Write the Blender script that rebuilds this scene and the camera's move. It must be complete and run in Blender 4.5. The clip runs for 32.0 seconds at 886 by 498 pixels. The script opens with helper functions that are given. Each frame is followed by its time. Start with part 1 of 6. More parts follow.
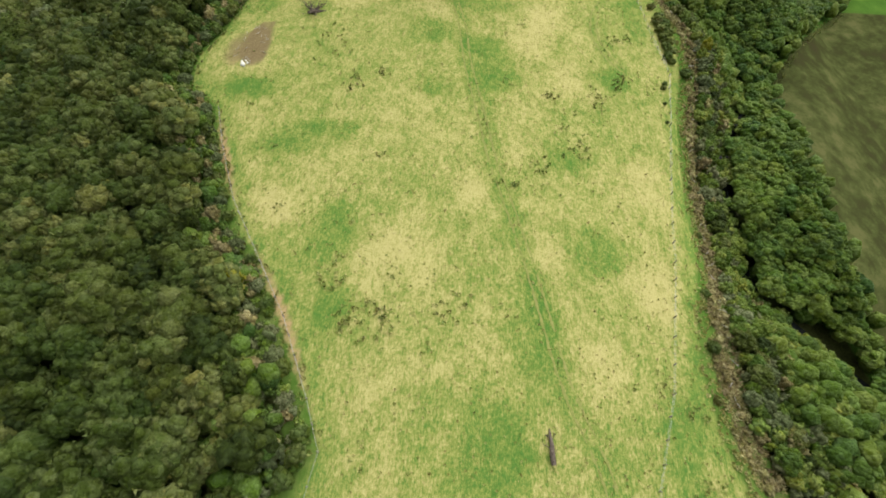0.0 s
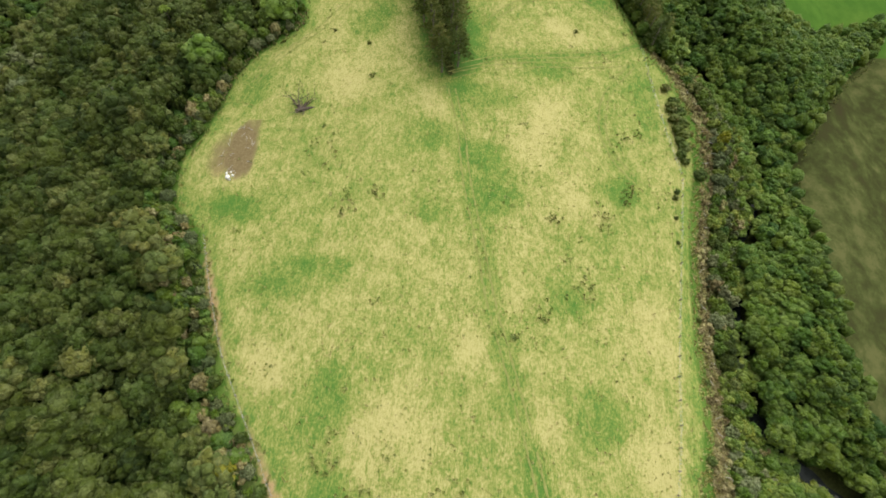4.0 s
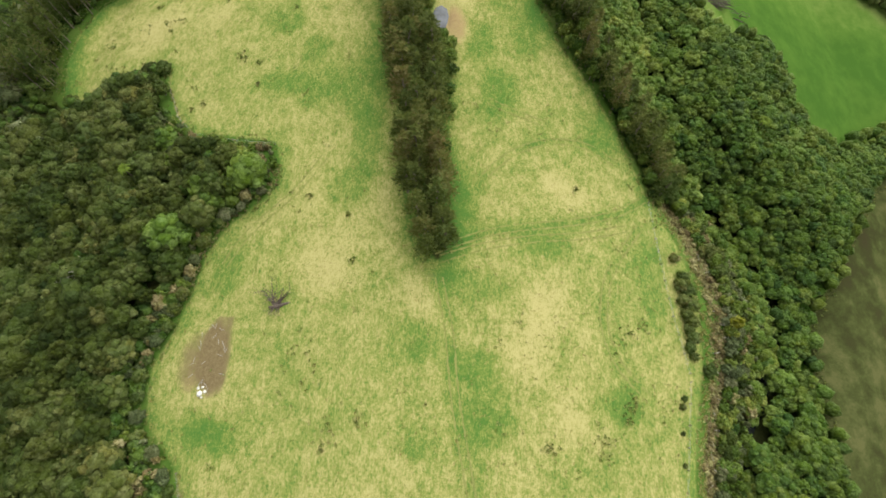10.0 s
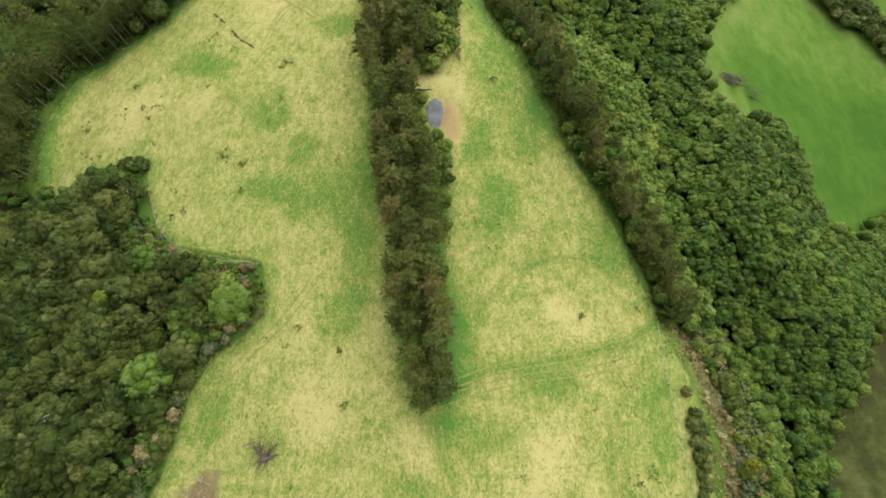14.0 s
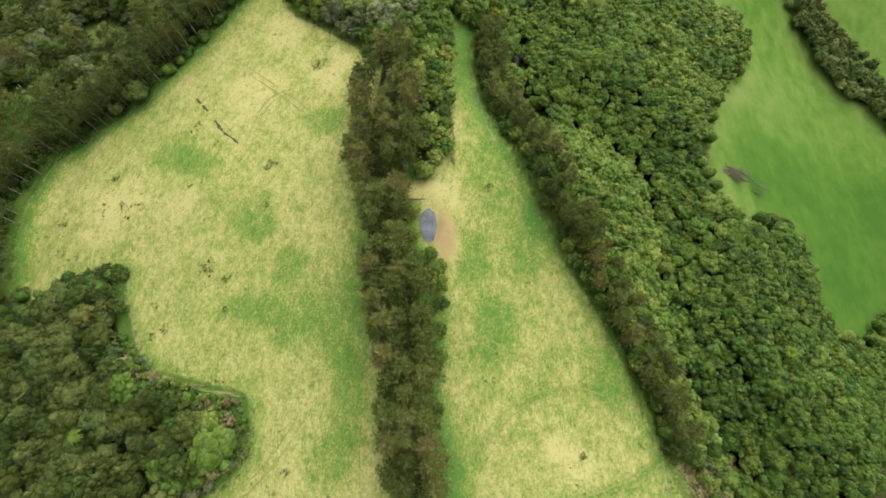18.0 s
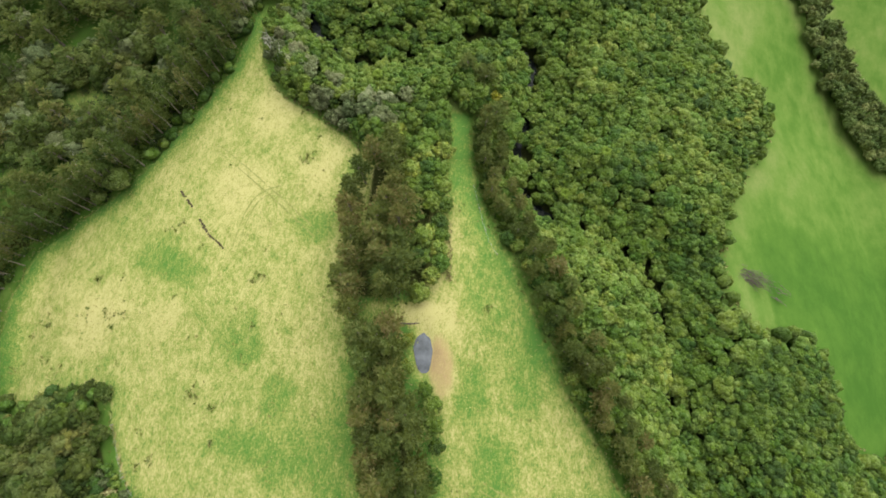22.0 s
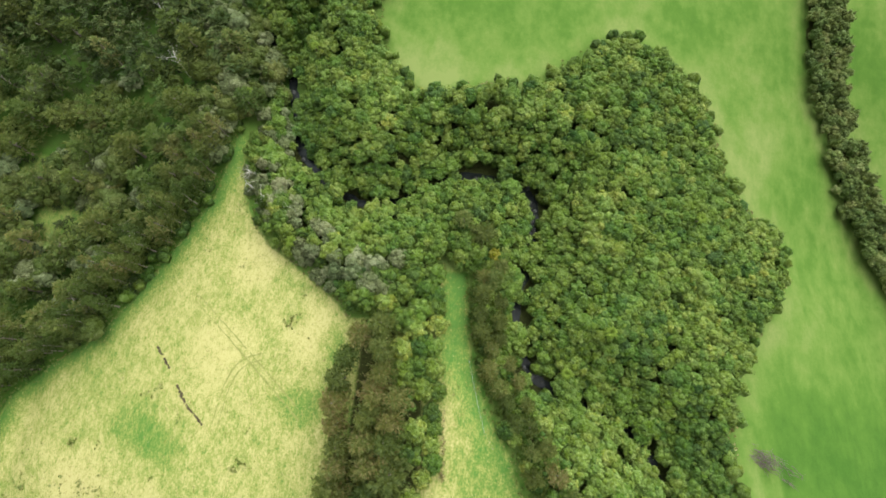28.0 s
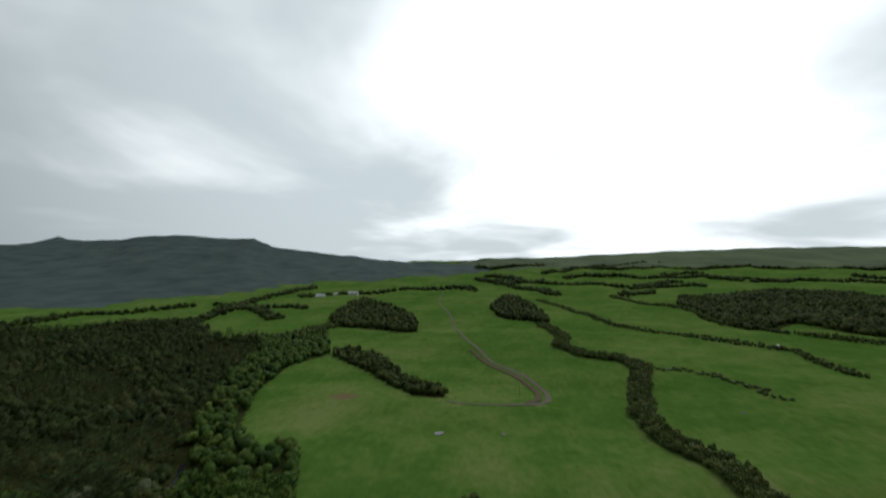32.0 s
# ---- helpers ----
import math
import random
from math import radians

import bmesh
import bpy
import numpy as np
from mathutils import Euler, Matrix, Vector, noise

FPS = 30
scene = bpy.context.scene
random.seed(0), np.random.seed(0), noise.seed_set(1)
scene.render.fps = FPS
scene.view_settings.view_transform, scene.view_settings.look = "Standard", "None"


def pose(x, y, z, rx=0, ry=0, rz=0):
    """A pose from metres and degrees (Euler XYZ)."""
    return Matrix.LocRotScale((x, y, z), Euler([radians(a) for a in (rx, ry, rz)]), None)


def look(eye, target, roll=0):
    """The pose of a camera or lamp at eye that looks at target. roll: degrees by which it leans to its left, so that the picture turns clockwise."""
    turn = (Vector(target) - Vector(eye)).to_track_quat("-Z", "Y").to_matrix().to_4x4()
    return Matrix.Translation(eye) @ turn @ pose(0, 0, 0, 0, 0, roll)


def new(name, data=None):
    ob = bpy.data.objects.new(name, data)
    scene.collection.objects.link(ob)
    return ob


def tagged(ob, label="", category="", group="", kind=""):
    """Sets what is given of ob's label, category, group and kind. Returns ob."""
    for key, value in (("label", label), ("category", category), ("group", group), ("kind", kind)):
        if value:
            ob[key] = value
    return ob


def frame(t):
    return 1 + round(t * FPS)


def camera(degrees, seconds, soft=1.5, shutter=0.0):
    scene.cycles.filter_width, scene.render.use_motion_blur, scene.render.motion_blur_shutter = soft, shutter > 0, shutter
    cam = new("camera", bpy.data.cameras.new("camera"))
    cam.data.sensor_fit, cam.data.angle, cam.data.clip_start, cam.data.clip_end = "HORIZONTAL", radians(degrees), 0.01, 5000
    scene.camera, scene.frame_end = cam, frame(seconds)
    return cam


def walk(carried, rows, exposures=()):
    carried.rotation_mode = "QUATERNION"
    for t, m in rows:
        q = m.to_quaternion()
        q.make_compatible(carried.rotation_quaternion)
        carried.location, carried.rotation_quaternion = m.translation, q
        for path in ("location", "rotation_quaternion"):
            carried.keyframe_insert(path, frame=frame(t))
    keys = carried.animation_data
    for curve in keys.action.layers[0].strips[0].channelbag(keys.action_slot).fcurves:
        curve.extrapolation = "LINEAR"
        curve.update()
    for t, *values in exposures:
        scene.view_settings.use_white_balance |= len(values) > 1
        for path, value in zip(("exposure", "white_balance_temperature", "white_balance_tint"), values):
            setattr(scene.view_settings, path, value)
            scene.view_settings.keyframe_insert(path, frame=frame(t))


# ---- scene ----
cam = camera(92, 32.0, 1.7, 0.5)
ROWS = [
    (0.0, 2.63, -20.08, 78.15, 31.2, -2.42, 5.61),
    (1.0, 1.75, -11.29, 82.23, 30.19, -2.44, 5.54),
    (2.0, 0.83, -1.87, 86.09, 29.19, -2.27, 5.51),
    (3.0, 0.46, 7.89, 90.06, 28.0, -2.02, 5.57),
    (6.0, -0.5, 38.95, 101.05, 24.45, -1.11, 5.47),
    (7.0, -0.39, 49.29, 103.52, 24.05, -0.96, 5.43),
    (8.0, -0.55, 58.68, 105.94, 23.83, -0.81, 5.33),
    (9.0, -0.95, 68.0, 108.5, 23.11, -0.67, 5.05),
    (10.0, -1.21, 77.19, 111.27, 22.33, -0.61, 4.72),
    (11.0, -1.65, 86.54, 113.84, 21.68, -0.47, 4.32),
    (12.0, -2.16, 96.43, 115.55, 21.3, -0.42, 4.21),
    (13.0, -2.76, 106.34, 116.97, 21.0, -0.37, 4.1),
    (14.0, -3.44, 116.02, 118.57, 20.35, -0.34, 3.88),
    (17.0, -4.91, 143.05, 123.85, 19.73, -0.7, 3.46),
    (18.0, -5.3, 151.5, 125.34, 19.83, -0.71, 3.32),
    (19.0, -5.36, 160.63, 126.8, 19.51, -0.57, 3.29),
    (20.0, -5.26, 170.76, 127.86, 19.07, -0.31, 3.36),
    (21.0, -4.94, 181.52, 129.09, 18.3, 0.01, 3.36),
    (22.0, -4.61, 192.15, 130.72, 17.53, 0.22, 3.43),
    (23.0, -4.66, 202.57, 132.3, 16.78, 0.37, 3.47),
    (24.0, -4.85, 212.38, 133.41, 16.3, 0.43, 3.49),
    (25.0, -5.12, 221.62, 134.97, 16.02, 0.4, 3.61),
    (27.5, -6.22, 245.67, 138.18, 15.21, 0.11, 3.76),
    (28.0, -6.53, 250.23, 138.27, 15.13, 0.01, 3.73),
    (28.2, -6.65, 252.05, 138.3, 15.1, -0.03, 3.72),
    (28.5, -7.03, 254.01, 137.12, 20.14, -0.39, 3.66),
    (29.0, -9.23, 254.52, 132.02, 31.29, -0.86, 2.86),
    (29.5, -10.97, 253.85, 125.81, 43.07, -1.07, 2.29),
    (30.0, -11.52, 255.0, 121.48, 53.57, -0.8, 1.99),
    (30.5, -11.27, 258.6, 120.12, 63.05, -0.64, 1.89),
    (31.0, -10.12, 261.91, 120.16, 72.33, -0.41, 1.81),
    (31.5, -7.28, 265.93, 121.37, 81.56, 0.34, 1.99),
    (32.0, -4.59, 268.92, 121.54, 90.05, 0.85, 1.88)
]
EXPOSURES = [(0, -1.2, 6950, 8), (12, -1.15, 6950, 8), (18, -1.02, 6850, 7), (25, -0.88, 6700, 6), (28, -0.72, 6600, 6), (29, -0.42, 6450, 12), (30, -0.05, 6050, 42), (30.5, -0.35, 6100, 30), (31.0, -1.05, 6150, 22), (31.5, -2.1, 6150, 14), (32, -2.95, 6200, 6)]
walk(cam, [(t, pose(*r)) for t, *r in ROWS], EXPOSURES)

# ---- light: one overcast sky and a soft, wide sun behind the cloud ----
def nodes_of(owner):
    owner.use_nodes = True
    tree = owner.node_tree
    tree.nodes.clear()
    return tree.nodes, tree.links


SUN_WAY = Vector((0.3, 0.87, 0.38)).normalized()
world = bpy.data.worlds.new("overcast_sky")
scene.world = world
N, L = nodes_of(world)
w_out, w_bg = N.new("ShaderNodeOutputWorld"), N.new("ShaderNodeBackground")
sky = N.new("ShaderNodeTexSky")
sky.sky_type, sky.sun_disc = "NISHITA", False
sky.sun_elevation, sky.sun_rotation = radians(45), radians(15)
coord = N.new("ShaderNodeTexCoord")
split = N.new("ShaderNodeSeparateXYZ")
L.new(coord.outputs["Generated"], split.inputs[0])
lift = N.new("ShaderNodeMath")
lift.operation, lift.inputs[1].default_value = "ADD", 0.16
L.new(split.outputs[2], lift.inputs[0])
flat = N.new("ShaderNodeVectorMath")
flat.operation = "DIVIDE"
spread = N.new("ShaderNodeCombineXYZ")
for k in range(3):
    L.new(lift.outputs[0], spread.inputs[k])
L.new(coord.outputs["Generated"], flat.inputs[0])
L.new(spread.outputs[0], flat.inputs[1])
shift = N.new("ShaderNodeMapping")
shift.inputs["Location"].default_value = (1.1, 3.4, 0.0)
shift.inputs["Scale"].default_value = (0.62, 0.5, 0.0)
L.new(flat.outputs[0], shift.inputs[0])
puff = N.new("ShaderNodeTexNoise")
puff.inputs["Scale"].default_value, puff.inputs["Detail"].default_value = 1.0, 5.0
puff.inputs["Roughness"].default_value, puff.inputs["Distortion"].default_value = 0.5, 0.35
L.new(shift.outputs[0], puff.inputs["Vector"])
# the cloud is thinnest round the hidden sun and thickest low over the mountain
toward = N.new("ShaderNodeVectorMath")
toward.operation, toward.inputs[1].default_value = "DOT_PRODUCT", SUN_WAY
L.new(coord.outputs["Generated"], toward.inputs[0])
thin = N.new("ShaderNodeMapRange")
thin.interpolation_type = "SMOOTHSTEP"
thin.inputs[1].default_value, thin.inputs[2].default_value, thin.inputs[3].default_value, thin.inputs[4].default_value = 0.86, 0.99, -0.06, 0.18
L.new(toward.outputs["Value"], thin.inputs[0])
west = N.new("ShaderNodeMapRange")
west.inputs[1].default_value, west.inputs[2].default_value, west.inputs[3].default_value, west.inputs[4].default_value = 0.05, -0.3, 0.0, 1.0
L.new(split.outputs[0], west.inputs[0])
bank = N.new("ShaderNodeMapRange")
bank.interpolation_type = "SMOOTHSTEP"
bank.inputs[1].default_value, bank.inputs[2].default_value, bank.inputs[3].default_value, bank.inputs[4].default_value = 0.22, 0.05, 0.0, 0.14
L.new(split.outputs[2], bank.inputs[0])
heavy = N.new("ShaderNodeMath")
heavy.operation = "MULTIPLY"
L.new(west.outputs[0], heavy.inputs[0])
L.new(bank.outputs[0], heavy.inputs[1])
cover = N.new("ShaderNodeMath")
cover.operation = "ADD"
L.new(puff.outputs["Fac"], cover.inputs[0])
L.new(thin.outputs[0], cover.inputs[1])
cloud = N.new("ShaderNodeMath")
cloud.operation = "SUBTRACT"
L.new(cover.outputs[0], cloud.inputs[0])
L.new(heavy.outputs[0], cloud.inputs[1])
ramp = N.new("ShaderNodeValToRGB")
ramp.color_ramp.elements[0].position, ramp.color_ramp.elements[0].color = 0.34, (0.5, 0.54, 0.555, 1)
ramp.color_ramp.elements[1].position, ramp.color_ramp.elements[1].color = 0.66, (1.0, 1.0, 1.0, 1)
ramp.color_ramp.interpolation = "EASE"
L.new(cloud.outputs[0], ramp.inputs[0])
tone = N.new("ShaderNodeMix")
tone.data_type, tone.inputs[0].default_value = "RGBA", 0.88
L.new(sky.outputs[0], tone.inputs[6])
gain = N.new("ShaderNodeVectorMath")
gain.operation, gain.inputs[3].default_value = "SCALE", 24.0
L.new(ramp.outputs[0], gain.inputs[0])
core = N.new("ShaderNodeMapRange")
core.interpolation_type = "SMOOTHERSTEP"
core.inputs[1].default_value, core.inputs[2].default_value, core.inputs[3].default_value, core.inputs[4].default_value = -0.3, 0.95, 1.0, 6.8
L.new(toward.outputs["Value"], core.inputs[0])
bright = N.new("ShaderNodeVectorMath")
bright.operation = "SCALE"
L.new(gain.outputs[0], bright.inputs[0])
L.new(core.outputs[0], bright.inputs[3])
L.new(bright.outputs[0], tone.inputs[7])
L.new(tone.outputs[2], w_bg.inputs[0])
w_bg.inputs[1].default_value = 0.066
L.new(w_bg.outputs[0], w_out.inputs[0])

sun = new("sun", bpy.data.lights.new("sun", "SUN"))
sun.data.energy, sun.data.angle, sun.data.color = 1.3, radians(52), (1.0, 0.96, 0.9)
sun.matrix_world = look((0, 0, 300), (-38, -138, 155))


# ---- plan of the land, in metres: x east, y along the flight, z up ----
WEST = [(-10, -70), (-13, -40), (-17, -20), (-15, -14), (-18, -8), (-23, 0), (-28, 8), (-33, 17), (-41, 25), (-47, 35), (-54, 49),
        (-61, 63), (-72, 72), (-75, 85), (-71, 95), (-69, 106), (-68, 116), (-64, 124), (-57, 130), (-52, 136), (-53, 144),
        (-56, 151), (-75, 154), (-85, 156), (-94, 163), (-102, 175), (-105, 185)]
NOOK = [(-112, 186), (-125, 184), (-131, 181), (-142, 175)]
OUTER = [(-155, 183), (-159, 197), (-160, 212), (-157, 229), (-145, 241), (-126, 252), (-115, 265), (-106, 277), (-97, 291), (-90, 303),
         (-85, 326)]
NORTH = [(-81, 324), (-81, 312), (-76, 297), (-67, 285), (-56, 278), (-48, 272), (-42, 268), (-36, 262), (-24, 262), (-14, 270), (-6, 279)]
EAST = [(66, -70), (62, -40), (58, -14), (54, -4), (53, 8), (54, 21), (57, 30), (58, 45), (59, 58), (60, 75), (64, 94), (65, 113),
        (61, 127), (54, 141), (46, 161), (37, 178), (28, 192), (22, 206), (12, 229), (6, 240), (2, 252), (0, 265), (-1, 277)]
OLIVE = [(150, -20), (116, 10), (106, 27), (101, 42), (100, 55), (101, 73), (102, 90), (104, 104), (107, 117), (121, 138), (145, 165), (160, 180)]
GREEN = [(170, 203), (146, 189), (127, 177), (115, 181), (112, 193), (110, 205), (104, 214), (87, 213), (78, 224), (79, 234), (83, 245),
         (92, 265), (103, 275), (109, 288), (107, 302), (97, 307), (89, 317), (84, 337), (76, 354), (63, 363), (53, 370), (42, 366),
         (22, 348), (0, 343), (-21, 341), (-33, 358), (-38, 378), (-33, 394)]
VALE = [(-47, 399), (-61, 406), (-76, 434), (-88, 484), (-100, 519), (-122, 514), (-152, 546), (-178, 630), (-182, 705), (-160, 775),
        (-198, 896), (-266, 859), (-312, 825), (-474, 1010), (-577, 960), (-725, 919)]
STREAM = [(150, -8), (110, 9), (96, 19), (87, 25), (77, 30), (75, 52), (80, 80), (92, 100), (96, 114), (90, 127), (83, 138), (70, 152),
          (64, 168), (60, 190), (60, 210), (58, 228), (45, 238), (30, 243), (20, 249), (15, 260), (16, 274), (21, 288), (21, 308),
          (12, 313), (-6, 314), (-20, 305), (-36, 301), (-52, 309), (-62, 320), (-66, 332), (-72, 356), (-88, 380), (-109, 395), (-135, 440), (-170, 520)]
HEDGE = [(184, 262), (166, 290), (147, 322), (139, 345), (134, 362), (130, 382), (134, 406), (131, 432), (132, 465), (128, 503), (121, 548), (130, 590),
         (146, 635), (175, 690), (170, 738), (135, 757), (118, 790), (135, 850), (125, 920)]
HEDGE_FAR = [(359, 670), (367, 759), (339, 803), (301, 875), (233, 945), (233, 1062), (180, 1250)]
HEDGE_THIRD = [(560, 720), (497, 800), (430, 850), (395, 930), (420, 1080), (360, 1300)]
COPSE = [(-158, 775), (-106, 705), (-72, 653), (-39, 612), (-17, 616), (-20, 640), (-53, 664), (-76, 714), (-95, 760), (-140, 800)]
WOOD_MID = [(-228, 996), (-184, 941), (-99, 914), (-65, 912), (-80, 1017), (-148, 1167), (-204, 1268), (-244, 1329), (-247, 1133)]
WOOD_RIGHT = [(59, 1151), (66, 1040), (115, 977), (128, 903), (150, 1034), (152, 1188), (124, 1355)]
WOOD_EAST = [(448, 1164), (394, 913), (413, 870), (497, 931), (536, 828), (900, 1100), (900, 1347), (687, 1361), (496, 1259)]
LINK = [(-300, 835), (-262, 856), (-232, 890), (-206, 952), (-190, 985)]
SPUR_LOW = [(168, 690), (185, 688), (203, 681), (223, 662), (238, 632), (247, 604)]
SPUR = [(-34, 393), (-18, 420), (-1, 452)]
ROAD = [(30, 596), (52, 596), (66, 606), (70, 634), (58, 680), (31, 736), (9, 823), (-9, 914), (-19, 1050), (-48, 1240), (-44, 1600), (-10, 2100)]
GLADES = [(-158, 296, 13, 9), (-172, 315, 8, 6), (-105, 341, 8, 6), (-143, 425, 8, 12), (-176, 260, 7, 6)]
BELT = [(-5, 118), (-8, 130), (-10, 150), (-14, 175), (-18, 198), (-22, 222), (-22, 245)]

FIELD_AREA = WEST + NOOK + OUTER + NORTH + EAST[::-1]
OLIVE_AREA = OLIVE + [(290, 190), (290, -20)]
EAST_WOOD = EAST[::1] + NORTH[::-1] + [(-72, 345), (-50, 392), (-33, 394)] + GREEN[::-1][1:] + OLIVE[::-1] + [(160, -70)]
WEST_WOOD = WEST + NOOK + OUTER + [(-72, 345), (-45, 392)] + VALE + [(-900, 900), (-700, 300), (-420, -70)]


def inside(area, x, y):
    """True for each point that lies in the polygon."""
    x, y, hit = np.asarray(x, float), np.asarray(y, float), np.zeros(np.shape(x), bool)
    for (ax, ay), (bx, by) in zip(area, area[1:] + area[:1]):
        if ay != by:
            hit ^= ((ay > y) != (by > y)) & (x < (bx - ax) * (y - ay) / (by - ay) + ax)
    return hit


def near(line, x, y):
    """Distance of each point from a polyline."""
    x, y = np.asarray(x, float), np.asarray(y, float)
    best = np.full(np.shape(x), 1e9)
    for (ax, ay), (bx, by) in zip(line, line[1:]):
        dx, dy = bx - ax, by - ay
        s = np.clip(((x - ax) * dx + (y - ay) * dy) / (dx * dx + dy * dy), 0, 1)
        best = np.minimum(best, np.hypot(x - ax - s * dx, y - ay - s * dy))
    return best


def soft(v):
    v = np.clip(v, 0, 1)
    return v * v * (3 - 2 * v)


def swell(x, y):
    """Low rolling relief of the farmland."""
    return (np.sin(x / 61 + 1.3 * np.sin(y / 97)) * np.cos(y / 73 + 0.8) + 0.6 * np.sin((x + y) / 37.0) * np.sin((x - 2 * y) / 53.0 + 1))


def height(x, y):
    """Height of the ground: a broad spur between two gullies, then rolling pasture."""
    x, y = np.asarray(x, float), np.asarray(y, float)
    base = np.interp(y, [-60, 0, 80, 210, 290, 400, 540, 700], [-1, 2, 6, 12, 9, 11, 3, 0])
    z = base - np.interp(y, [300, 480], [1, 0]) * 14 * np.minimum((x / 100) ** 2, 2.2)
    z = z - 9 * soft(1 - near(STREAM, x, y) / 24)
    z = z + swell(x, y) * np.interp(y, [330, 480, 1200, 2500], [0.25, 2.2, 4, 9])
    return z - np.interp(np.hypot(x, y - 270), [2500, 5000], [0, 6])


# ---- materials ----
def material(name, rough=0.8):
    m = bpy.data.materials.new(name)
    n, l = nodes_of(m)
    out, bsdf = n.new("ShaderNodeOutputMaterial"), n.new("ShaderNodeBsdfPrincipled")
    l.new(bsdf.outputs[0], out.inputs[0])
    bsdf.inputs["Roughness"].default_value = rough
    bsdf.inputs["Specular IOR Level"].default_value = 0.04
    return m, n, l, bsdf


def noise_node(n, l, scale, detail=4.0, rough=0.55, coords="Object", stretch=None):
    tc = n.new("ShaderNodeTexCoord")
    tex = n.new("ShaderNodeTexNoise")
    tex.inputs["Scale"].default_value, tex.inputs["Detail"].default_value, tex.inputs["Roughness"].default_value = scale, detail, rough
    if stretch:
        mp = n.new("ShaderNodeMapping")
        mp.inputs["Scale"].default_value = stretch
        mp.inputs["Rotation"].default_value = (0, 0, 0.4)
        l.new(tc.outputs[coords], mp.inputs[0])
        l.new(mp.outputs[0], tex.inputs["Vector"])
    else:
        l.new(tc.outputs[coords], tex.inputs["Vector"])
    return tex.outputs["Fac"]


def value(n, l, op, a, b, clamp=False):
    node = n.new("ShaderNodeMath")
    node.operation, node.use_clamp = op, clamp
    for k, v in enumerate((a, b)):
        if isinstance(v, (int, float)):
            node.inputs[k].default_value = v
        else:
            l.new(v, node.inputs[k])
    return node.outputs[0]


def ramp_of(n, l, fac, stops):
    node = n.new("ShaderNodeValToRGB")
    r = node.color_ramp
    while len(r.elements) < len(stops):
        r.elements.new(0.5)
    for e, (p, c) in zip(r.elements, stops):
        e.position, e.color = p, (*c, 1)
    l.new(fac, node.inputs[0])
    return node.outputs[0]


def blend(n, l, fac, a, b):
    node = n.new("ShaderNodeMix")
    node.data_type = "RGBA"
    for k, v in ((0, fac), (6, a), (7, b)):
        if isinstance(v, (int, float)):
            node.inputs[k].default_value = v
        elif isinstance(v, tuple):
            node.inputs[k].default_value = (*v, 1)
        else:
            l.new(v, node.inputs[k])
    return node.outputs[2]


def relief(n, l, bsdf, h, strength, distance):
    b = n.new("ShaderNodeBump")
    b.inputs["Strength"].default_value, b.inputs["Distance"].default_value = strength, distance
    l.new(h, b.inputs["Height"])
    l.new(b.outputs[0], bsdf.inputs["Normal"])


def simple(name, c1, c2, scale, rough=0.8, bump=0.4, dist=0.05, stretch=None, metal=0.0):
    m, n, l, bsdf = material(name, rough)
    f = noise_node(n, l, scale, 6, 0.6, stretch=stretch)
    g = noise_node(n, l, scale / 9, 3)
    dark = blend(n, l, value(n, l, "MULTIPLY", g, 0.5), ramp_of(n, l, f, [(0.3, c1), (0.7, c2)]), tuple(0.55 * v for v in c1))
    l.new(dark, bsdf.inputs[0])
    bsdf.inputs["Metallic"].default_value = metal
    relief(n, l, bsdf, f, bump, dist)
    return m


